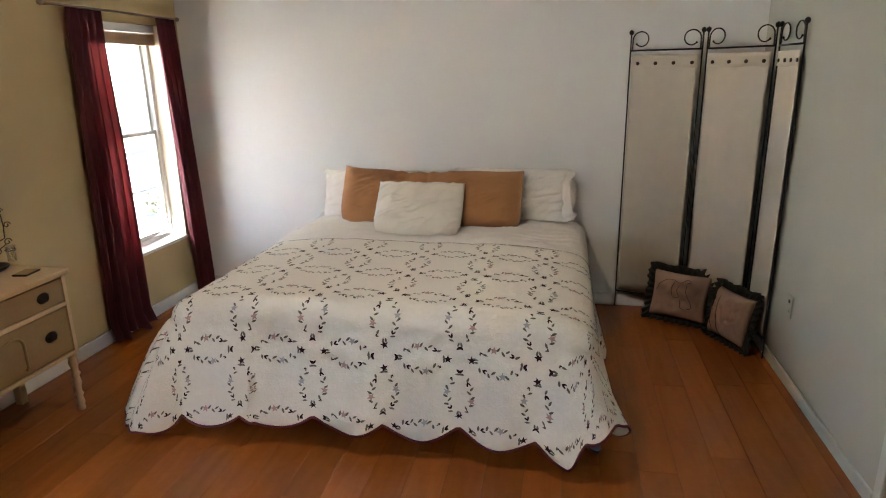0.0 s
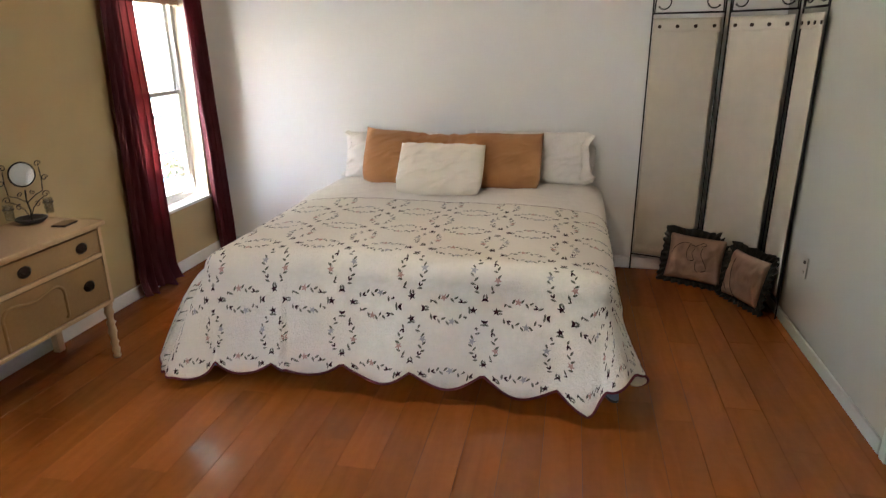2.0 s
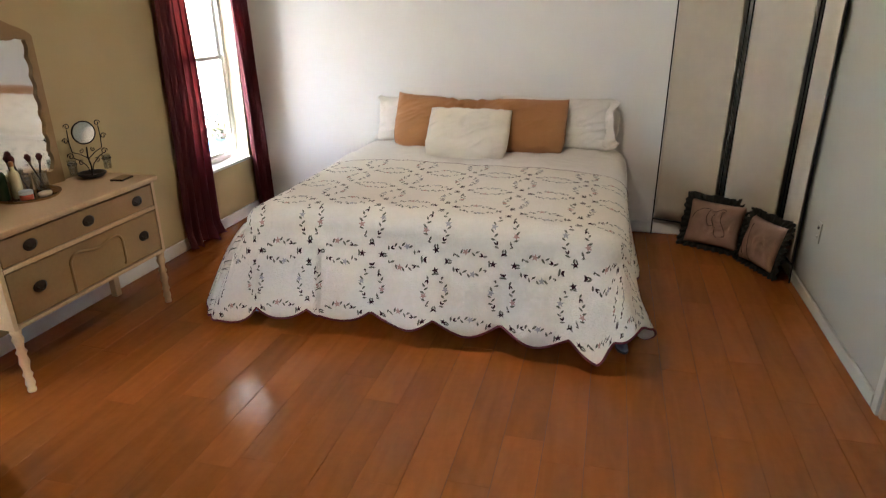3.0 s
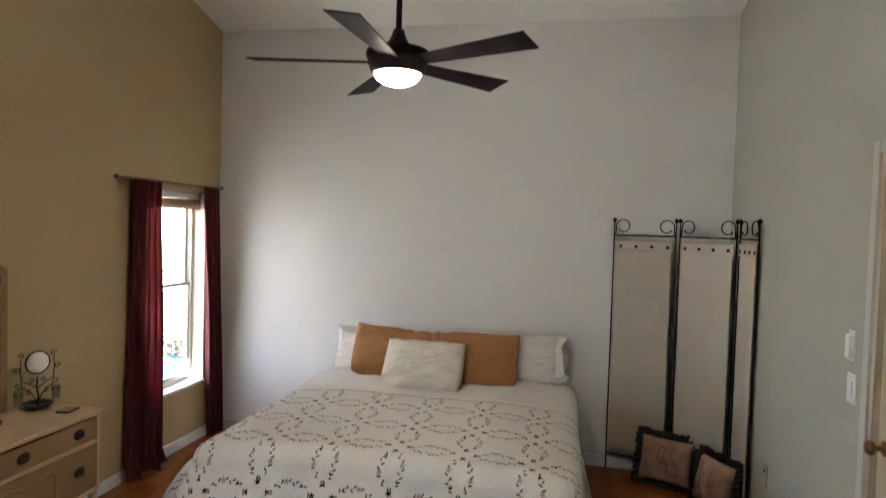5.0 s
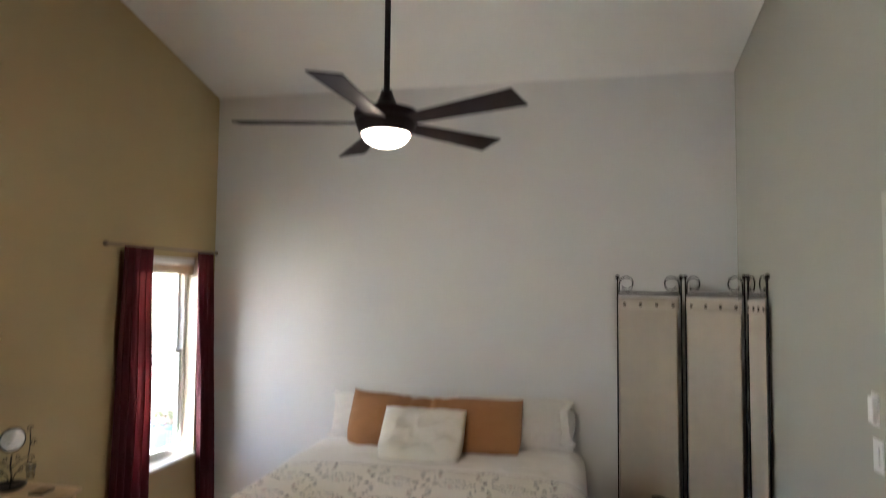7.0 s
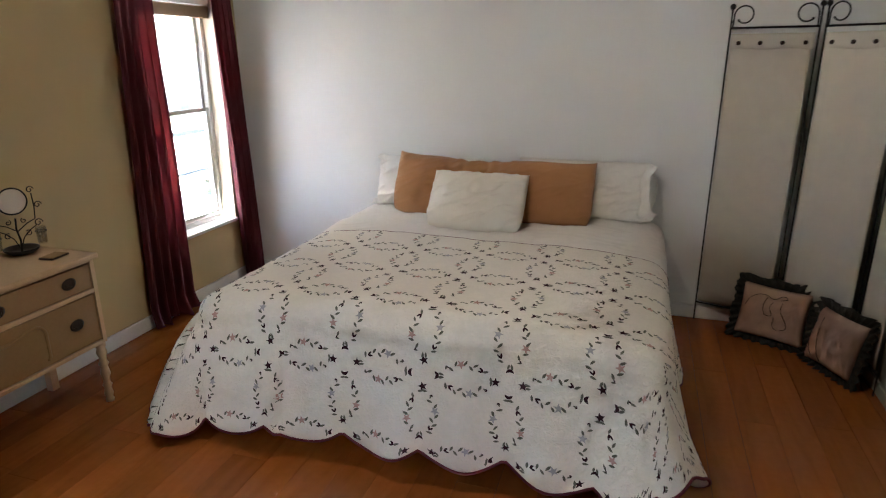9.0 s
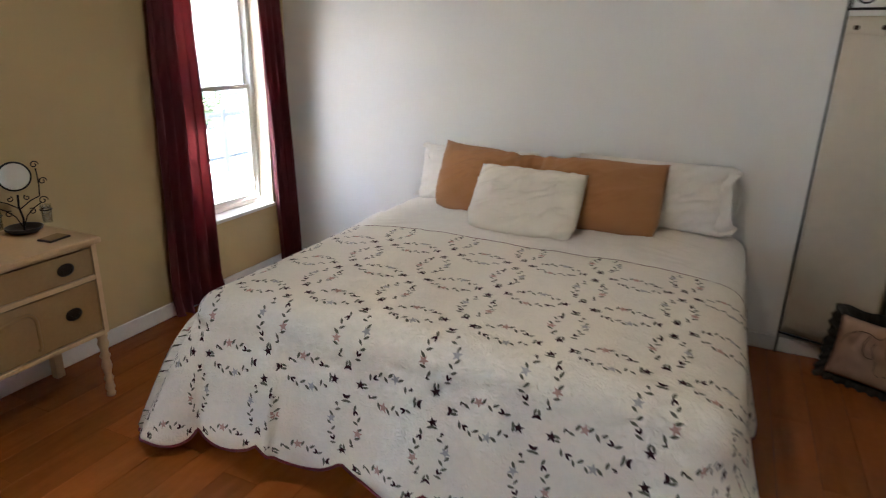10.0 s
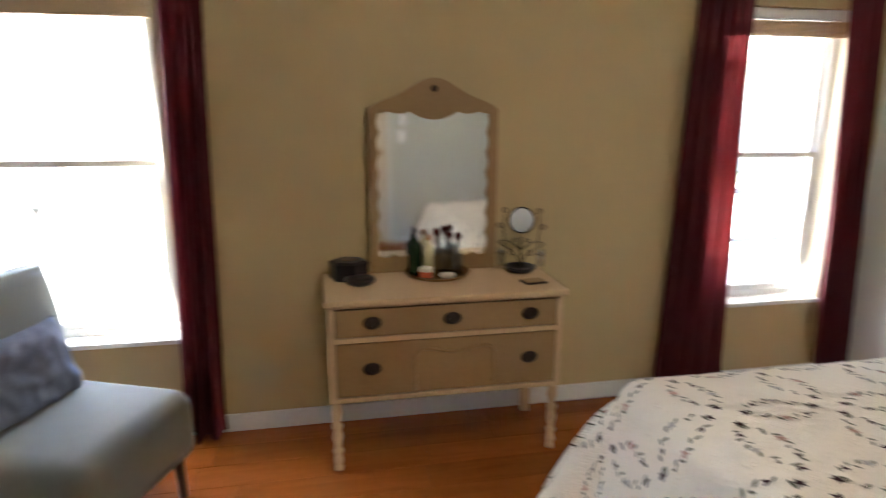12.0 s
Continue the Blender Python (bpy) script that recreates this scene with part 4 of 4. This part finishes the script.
# ---- chair ----
def chair():
    e = thing("slipper_chair", (-2.21, 1.02, 0), "pale grey armless upholstered chair on dark legs beside the window", "chair", rz=-23)
    # local: x along the back, y forward
    part("seat", B(0.0, 0.60, -0.06, 0.545, 0.165, 0.445, bevel=0.075, seg=6), CHAIR_CLOTH, e, smooth=True)
    bm = bmesh.new()

    def fn(u, v):
        a = u * math.tau
        x = 0.30 + 0.31 * math.copysign(abs(math.cos(a)) ** 0.5, math.cos(a)) * (1 - 0.12 * v ** 4)
        y = -0.02 + 0.065 * math.copysign(abs(math.sin(a)) ** 0.6, math.sin(a)) * (1 - 0.3 * v ** 5) + 0.01 - 0.04 * v
        return Vector((x, y, 0.26 + v * 0.625))
    vs = grid(bm, fn, 48, 16, wrap=True)
    bm.faces.new([r[-1] for r in vs])
    bm.faces.new([r[0] for r in vs][::-1])
    part("backrest", bm, CHAIR_CLOTH, e, smooth=True)
    for x, y in ((0.05, 0.46), (0.55, 0.46), (0.05, 0.0), (0.55, 0.0)):
        part("leg", tube(bmesh.new(), [(x, y + 0.02 * (1 if y > 0.2 else -1), 0), (x, y, 0.26)], [0.014, 0.026], 12), DARK_WOOD, e, "dark tapered leg", smooth=True)
    c = thing("throw_cushion", (0, 0, 0), "slate blue textured cushion resting on the armless chair", "cushion")
    c.matrix_world = e.matrix_world @ pose(0.27, 0.11, 0.415, 18)
    part("cushion", pillow(0.42, 0.30, 0.12, 21), BLUE_CUSHION, c, smooth=True)


chair()


# ---- things on the dresser ----
def scroll(bm, cx, cz, r, a0, turns, sgn, x=0.0, rad=0.0022):
    pts = [(x, cx + sgn * r * (1 - 0.75 * t) * math.cos(a0 + turns * math.tau * t), cz + r * (1 - 0.75 * t) * math.sin(a0 + turns * math.tau * t)) for t in [i / 20 for i in range(21)]]
    tube(bm, pts, rad, 6)
    return pts[0]


THIN_GLASS = bpy.data.materials.new("thin_glass")
THIN_GLASS.use_nodes = True
tn, tl = THIN_GLASS.node_tree.nodes, THIN_GLASS.node_tree.links
tg, tt, tm = tn.new("ShaderNodeBsdfGlossy"), tn.new("ShaderNodeBsdfTransparent"), tn.new("ShaderNodeMixShader")
tg.inputs["Roughness"].default_value, tm.inputs[0].default_value = 0.03, 0.12
tt.inputs["Color"].default_value = (0.90, 0.92, 0.92, 1)
tl.new(tt.outputs[0], tm.inputs[1])
tl.new(tg.outputs[0], tm.inputs[2])
tl.new(tm.outputs[0], tn["Material Output"].inputs["Surface"])
THIN_GLASS.node_tree.nodes["Principled BSDF"].inputs["IOR"].default_value = 1.12


def vanity_mirror():
    e = thing("vanity_mirror", (-2.31, 2.875, DT), "small round mirror on scrolled black iron stand on the dresser", "mirror", rz=-22)
    part("dish", lathe(bmesh.new(), [(0.03, 0), (0.05, 0.004), (0.068, 0.018), (0.07, 0.026), (0.066, 0.026), (0.05, 0.012), (0.0, 0.010)], 0, 0, 28), BLACK_TIN, e, smooth=True)
    bm = bmesh.new()
    tube(bm, [(0, 0, 0.01), (0, 0.004, 0.06), (0, -0.004, 0.11), (0, 0, 0.16)], 0.004)
    for s in (-1, 1):
        tube(bm, [(0, 0, 0.02), (0, s * 0.02, 0.07), (0, s * 0.05, 0.10), (0, s * 0.075, 0.115)], 0.0025, 6)
        tube(bm, [(0, 0, 0.10), (0, s * 0.04, 0.13), (0, s * 0.075, 0.145), (0, s * 0.08, 0.20), (0, s * 0.078, 0.26)], 0.0025, 6)
        scroll(bm, s * 0.085, 0.125, 0.018, 0, 1.2, s)
        scroll(bm, s * 0.075, 0.275, 0.016, 0, 1.2, s)
        scroll(bm, s * 0.095, 0.205, 0.016, 0, 1.2, s)
        scroll(bm, s * 0.04, 0.085, 0.014, 1, 1.2, -s)
        scroll(bm, s * 0.03, 0.145, 0.012, 2, 1.1, s)
    part("stand", bm, IRON, e, smooth=True)
    for sgn in (-1, 1):
        part("votive_cup", lathe(bmesh.new(), [(0.0, 0.004), (0.017, 0.004), (0.0205, 0.075), (0.022, 0.075), (0.019, 0.0), (0.0, 0.0)], 0.0, sgn * 0.088, 20, z0=0.03), THIN_GLASS, e, "clear glass votive cup", smooth=True)
        part("cup_ring", tube(bmesh.new(), [(0.0225 * math.cos(q * math.tau / 20), sgn * 0.088 + 0.0225 * math.sin(q * math.tau / 20), 0.085) for q in range(20)], 0.002, 6, closed=True), IRON, e)
    rim = tube(bmesh.new(), [(0.0, 0.057 * math.cos(t * math.tau / 36), 0.235 + 0.057 * math.sin(t * math.tau / 36)) for t in range(36)], 0.004, 8, closed=True)
    part("rim", rim, IRON, e, smooth=True)
    g = lathe(bmesh.new(), [(0.055, -0.002), (0.055, 0.002)], 0, 0, 36)
    bmesh.ops.transform(g, matrix=pose(0, 0, 0.235, 0, 90), verts=g.verts)
    part("mirror_glass", g, MIRROR, e, "round mirror glass")


vanity_mirror()


# ---- more things on the dresser ----
def tray_and_bottles():
    t = thing("tray", (-2.335, 2.50, DT), "round bronze tray on the dresser holding toiletries", "tray")
    part("tray_base", lathe(bmesh.new(), [(0.0, 0.003), (0.125, 0.003), (0.137, 0.016), (0.142, 0.016), (0.130, 0.0), (0.0, 0.0)], n=40), TRAY_METAL, t, smooth=True)
    z = DT + 0.004

    def bottle(x, y, r, h, m, label, cap, pump=False, name="bottle"):
        e = thing(name, (x, y, z), label, "bottle")
        part("bottle_body", lathe(bmesh.new(), [(r * 0.9, 0), (r, 0.005), (r, h * 0.72), (r * 0.8, h * 0.82), (r * 0.36, h * 0.88), (r * 0.36, h)], n=20), m, e, smooth=True)
        if pump:
            bm = tube(bmesh.new(), [(0, 0, h), (0, 0, h + 0.03)], 0.004)
            box(bm, -0.03, 0.008, -0.006, 0.006, h + 0.028, h + 0.038, bevel=0.002)
            part("pump", bm, cap, e, smooth=False)
        else:
            part("cap", lathe(bmesh.new(), [(r * 0.42, h), (r * 0.42, h + 0.02), (r * 0.38, h + 0.022)], n=16), cap, e)
        return e
    bottle(-2.375, 2.405, 0.030, 0.155, GREEN_BOTTLE, "dark green pump bottle on the bronze tray", BLACK_TIN, pump=True)
    bottle(-2.345, 2.460, 0.024, 0.150, YELLOW_TUBE, "pale yellow lotion tube on the bronze tray", TAN_PILLOW, name="lotion_tube")
    c = thing("candle", (-2.270, 2.435, z), "small orange and white jar candle on the tray", "candle")
    part("candle_jar", lathe(bmesh.new(), [(0.026, 0), (0.028, 0.003), (0.028, 0.030)], n=24), ORANGE, c, smooth=True)
    part("lid", lathe(bmesh.new(), [(0.029, 0.030), (0.029, 0.044), (0.026, 0.046)], n=24), PLASTIC, c, "white lid")
    s = thing("soap", (-2.265, 2.53, z), "oval cream soap bar on the tray", "soap")
    part("bar", lathe(bmesh.new(), [(0.030, 0.0), (0.036, 0.008), (0.030, 0.016), (0.0, 0.018)], n=24, sx=0.7, sy=1.0), CREAM_PILLOW, s, smooth=True)
    for (x, y), hh in (((-2.335, 2.585), 0.095), ((-2.375, 2.530), 0.085)):
        g = thing("brush_glass", (x, y, z), "clear glass tumbler holding makeup brushes", "glass", group="brush glasses")
        part("tumbler", lathe(bmesh.new(), [(0.0, 0.004), (0.0285, 0.004), (0.0325, hh), (0.034, hh), (0.030, 0.0), (0.0, 0.0)], n=24), THIN_GLASS, g, smooth=True)
        for k in range(2 if hh > 0.09 else 1):
            a = k * 2.2 + x * 9
            dx, dy = 0.018 * math.cos(a), 0.03 * math.sin(a)
            b = thing("makeup_brush", (x, y, z), "makeup brush with dark red bristles standing in a glass", "brush", group="makeup brushes")
            part("handle", tube(bmesh.new(), [(-dx * 0.5, -dy * 0.5, 0.010), (dx, dy, 0.135)], [0.003, 0.004], 8), DARK_WOOD, b, smooth=True)
            part("ferrule", tube(bmesh.new(), [(dx, dy, 0.135), (dx * 1.1, dy * 1.1, 0.152)], [0.005, 0.007], 10), ROD, b, smooth=True)
            part("bristles", tube(bmesh.new(), [(dx * 1.1, dy * 1.1, 0.152), (dx * 1.25, dy * 1.25, 0.172), (dx * 1.3, dy * 1.3, 0.186)], [0.008, 0.015, 0.007], 12), BRISTLE, b, smooth=True)
    tin = thing("trinket_box", (-2.34, 2.11, DT), "black enamel six-sided trinket box on the dresser", "box", rz=15)
    part("box_body", lathe(bmesh.new(), [(0.083, 0), (0.086, 0.004), (0.082, 0.062)], n=6), BLACK_TIN, tin)
    part("lid", lathe(bmesh.new(), [(0.086, 0.062), (0.086, 0.072), (0.066, 0.080), (0.0, 0.082)], n=6), BLACK_TIN, tin)
    part("lid_plate", lathe(bmesh.new(), [(0.035, 0.0815), (0.033, 0.085), (0.0, 0.085)], n=6), ROD, tin, "small metal plate on the lid")
    d = thing("trinket_dish", (-2.24, 2.15, DT), "round black enamel lidded dish on the dresser", "dish")
    part("dish", lathe(bmesh.new(), [(0.045, 0), (0.062, 0.012), (0.064, 0.018)], n=28), BLACK_TIN, d, smooth=True)
    part("lid", lathe(bmesh.new(), [(0.065, 0.018), (0.06, 0.026), (0.03, 0.032), (0.0, 0.033)], n=28), BLACK_TIN, d, smooth=True)
    c = thing("coaster", (-2.13, 2.875, DT), "small square dark coaster near the dresser edge", "coaster", rz=8)
    part("coaster_body", B(-0.035, 0.035, -0.048, 0.048, 0, 0.008, bevel=0.002), DARK_WOOD, c)
    part("top_sheet", B(-0.030, 0.030, -0.043, 0.043, 0.008, 0.0095), TAUPE_PAINT, c)


TRAY_METAL = mat("light_bronze", (0.42, 0.30, 0.18), 0.15, 1.0, vary=0.05, bump=0)
GREEN_BOTTLE = mat("dark_green_plastic", (0.02, 0.05, 0.02), 0.25, vary=0.05, bump=0)
YELLOW_TUBE = mat("pale_yellow_plastic", (0.55, 0.50, 0.28), 0.4, vary=0.05, bump=0)
ORANGE = mat("orange_wax", (0.65, 0.12, 0.04), 0.3, vary=0.05, bump=0)
BRISTLE = mat("dark_red_bristles", (0.10, 0.018, 0.014), 0.9, scale=150, vary=0.3)
BLUE_BOX = mat("blue_plastic", (0.12, 0.25, 0.55), 0.3, vary=0.05, bump=0)
tray_and_bottles()

# under the bed
e = thing("storage_bin", (-1.42, 3.10, 0), "blue plastic storage bin on the floor under the bed", "storage box", rz=8)
bm = bmesh.new()
box(bm, -0.10, 0.10, -0.14, 0.14, 0, 0.085, bevel=0.012, seg=3)
part("bin_body", bm, BLUE_BOX, e)
part("lid", B(-0.108, 0.108, -0.148, 0.148, 0.086, 0.098, bevel=0.005), PLASTIC, e, "white lid")
e = thing("slipper", (0.455, 3.02, 0), "grey cloth slipper on the floor by the bed foot", "slipper", rz=-70)
part("sole", lathe(bmesh.new(), [(0.05, 0), (0.052, 0.006), (0.05, 0.012)], n=24, sy=0.55), DARK_WOOD, e)
part("upper", lathe(bmesh.new(), [(0.05, 0.012), (0.048, 0.028), (0.03, 0.042), (0.0, 0.046)], n=24, sy=0.52), BLUE_CUSHION, e, smooth=True)

# ---- outdoors ----
structure("ground", B(-80, XL - T - 3.2, -60, 70, -0.40, -0.20), GRASS)
structure("patio", B(XL - T - 3.2, XL - T, -14, 20, -0.40, -0.15), CONCRETE)
# Roof out of sight, assumed here to cut the daylight reaching window_1.
structure("porch_roof", B(XL - T - 3.1, XL - T, 3.1, 14, 2.36, 2.46), VINYL)
# Pale strip added to bounce sunlight up through the windows.
structure("driveway", B(XL - T - 9.0, XL - T - 3.2, -40, 50, -0.40, -0.19), CONCRETE)
structure("exterior_slab", B(XL - T, 40, -60, 70, -0.45, -0.20), GRASS)
house = thing("neighbour_house", (-14, 6, -0.2), "pale stucco neighbouring house with low grey roof across the lawn", "house")
part("wall", B(-4, 0, -9, 12, 0, 2.7), STUCCO, house)
part("roof", slab(bmesh.new(), [(-4.5, 2.701), (0.5, 2.701), (-2, 4.0)], 21.8, "y", -9.4), CONCRETE, house)
for y in (-5, 2, 8):
    w = part("window", B(0.001, 0.05, y, y + 1.2, 0.9, 2.1), VINYL, house)
    part("pane", B(0.052, 0.06, y + 0.08, y + 1.12, 0.98, 2.02), MIRROR, w)
RAIL_GREY = mat("grey_rail_paint", (0.12, 0.12, 0.12), 0.5)
fence = thing("patio_rail", (XL - T - 2.9, 3.5, -0.15), "grey painted low metal patio rail", "railing")
part("rail", B(-0.03, 0.03, 2.0, 9.5, 0.70, 0.76, bevel=0.01), RAIL_GREY, fence)
part("lower_rail", B(-0.02, 0.02, 2.0, 9.5, 0.18, 0.22), RAIL_GREY, fence)
for k in range(5):
    part("post", B(-0.04, 0.04, 2.0 + k * 1.855, 2.08 + k * 1.855, 0.0, 0.80), RAIL_GREY, fence)
pot = thing("flower_pot", (-3.9, 6.42, -0.15), "blue glazed flower pot with pink flowers on the patio", "flower pot")
part("pot", lathe(bmesh.new(), [(0.12, 0), (0.17, 0.12), (0.19, 0.28), (0.21, 0.30), (0.21, 0.33), (0.17, 0.33)], n=28), BLUE_BOX, pot, smooth=True)
rnd = random.Random(9)
bm, fl = bmesh.new(), bmesh.new()
for k in range(170):
    a, r, z = rnd.uniform(0, math.tau), rnd.uniform(0, 0.22), rnd.uniform(0.33, 0.55)
    c = Vector((r * math.cos(a), r * math.sin(a), z))
    u = Vector((rnd.uniform(-1, 1), rnd.uniform(-1, 1), rnd.uniform(-0.5, 1))).normalized() * 0.035
    v = u.orthogonal().normalized() * 0.014
    b = fl if k % 4 == 0 else bm
    b.faces.new([b.verts.new(c + q) for q in (-u, v * 1.5, u, -v * 1.5)])
part("foliage", bm, GRASS, pot, kind="stuff")
part("blossom", fl, PINK, pot, kind="stuff")


def shrub(x, y, wide, tall, seed):
    e = thing("shrub", (x, y, -0.2), "low green shrub with small leaves outside the house", "shrub", group="garden shrubs")
    rnd, stems, leaves = random.Random(seed), bmesh.new(), bmesh.new()
    for k in range(9):
        a, lean = k * math.tau / 9 + rnd.uniform(-0.3, 0.3), rnd.uniform(0.3, 1.0)
        tip = Vector((lean * wide / 2 * math.cos(a), lean * wide / 2 * math.sin(a), tall * rnd.uniform(0.65, 1.0)))
        tube(stems, [Vector((0, 0, 0)), tip * 0.5 + Vector((0, 0, tall * 0.12)), tip], [0.02, 0.012, 0.004], 6)
        for q in range(110):
            c = tip * rnd.uniform(0.45, 1.05) + Vector([rnd.gauss(0, wide * 0.085) for _ in range(3)])
            c.z = max(0.03, c.z)
            u = Vector([rnd.uniform(-1, 1) for _ in range(3)]).normalized() * rnd.uniform(0.03, 0.05)
            v = u.orthogonal().normalized() * 0.018
            leaves.faces.new([leaves.verts.new(c + d) for d in (-u, v, u, -v)])
    part("stem", stems, DARK_WOOD, e)
    part("foliage", leaves, FOLIAGE, e, kind="stuff")


FOLIAGE = mat("shrub_leaves", (0.035, 0.065, 0.022), 0.6, scale=4, vary=0.3)
shrub(-9.6, -2.0, 1.5, 1.0, 31)
shrub(-8.8, 10.4, 1.2, 0.8, 32)


# ---- the pieces of the floor ----
def planks():
    w, rnd = 0.155, random.Random(3)
    x = 0.010 - 17 * w
    cache = {}
    while x < XR:
        a, b = max(x, XL), min(x + w, XR)
        if b - a > 0.01:
            y = YF - rnd.uniform(0, 1.1)
            while y < YB:
                ln = rnd.choice((0.75, 0.95, 1.22, 1.22, 1.22))
                c, d = max(y, YF), min(y + ln, YB)
                if d - c > 0.02:
                    key = (round(b - a, 4), round(d - c, 4))
                    if key not in cache:
                        bm = B(0.0009, b - a - 0.0009, 0.0007, d - c - 0.0007, -0.0035, 0.0)
                        me = bpy.data.meshes.new("plank")
                        bm.to_mesh(me)
                        bm.free()
                        me.materials.append(FLOOR)
                        cache[key] = me
                    o = new("plank", cache[key])
                    o.parent = floor
                    o.matrix_local = pose(a, c, 0)
                y += ln
        x += w


planks()
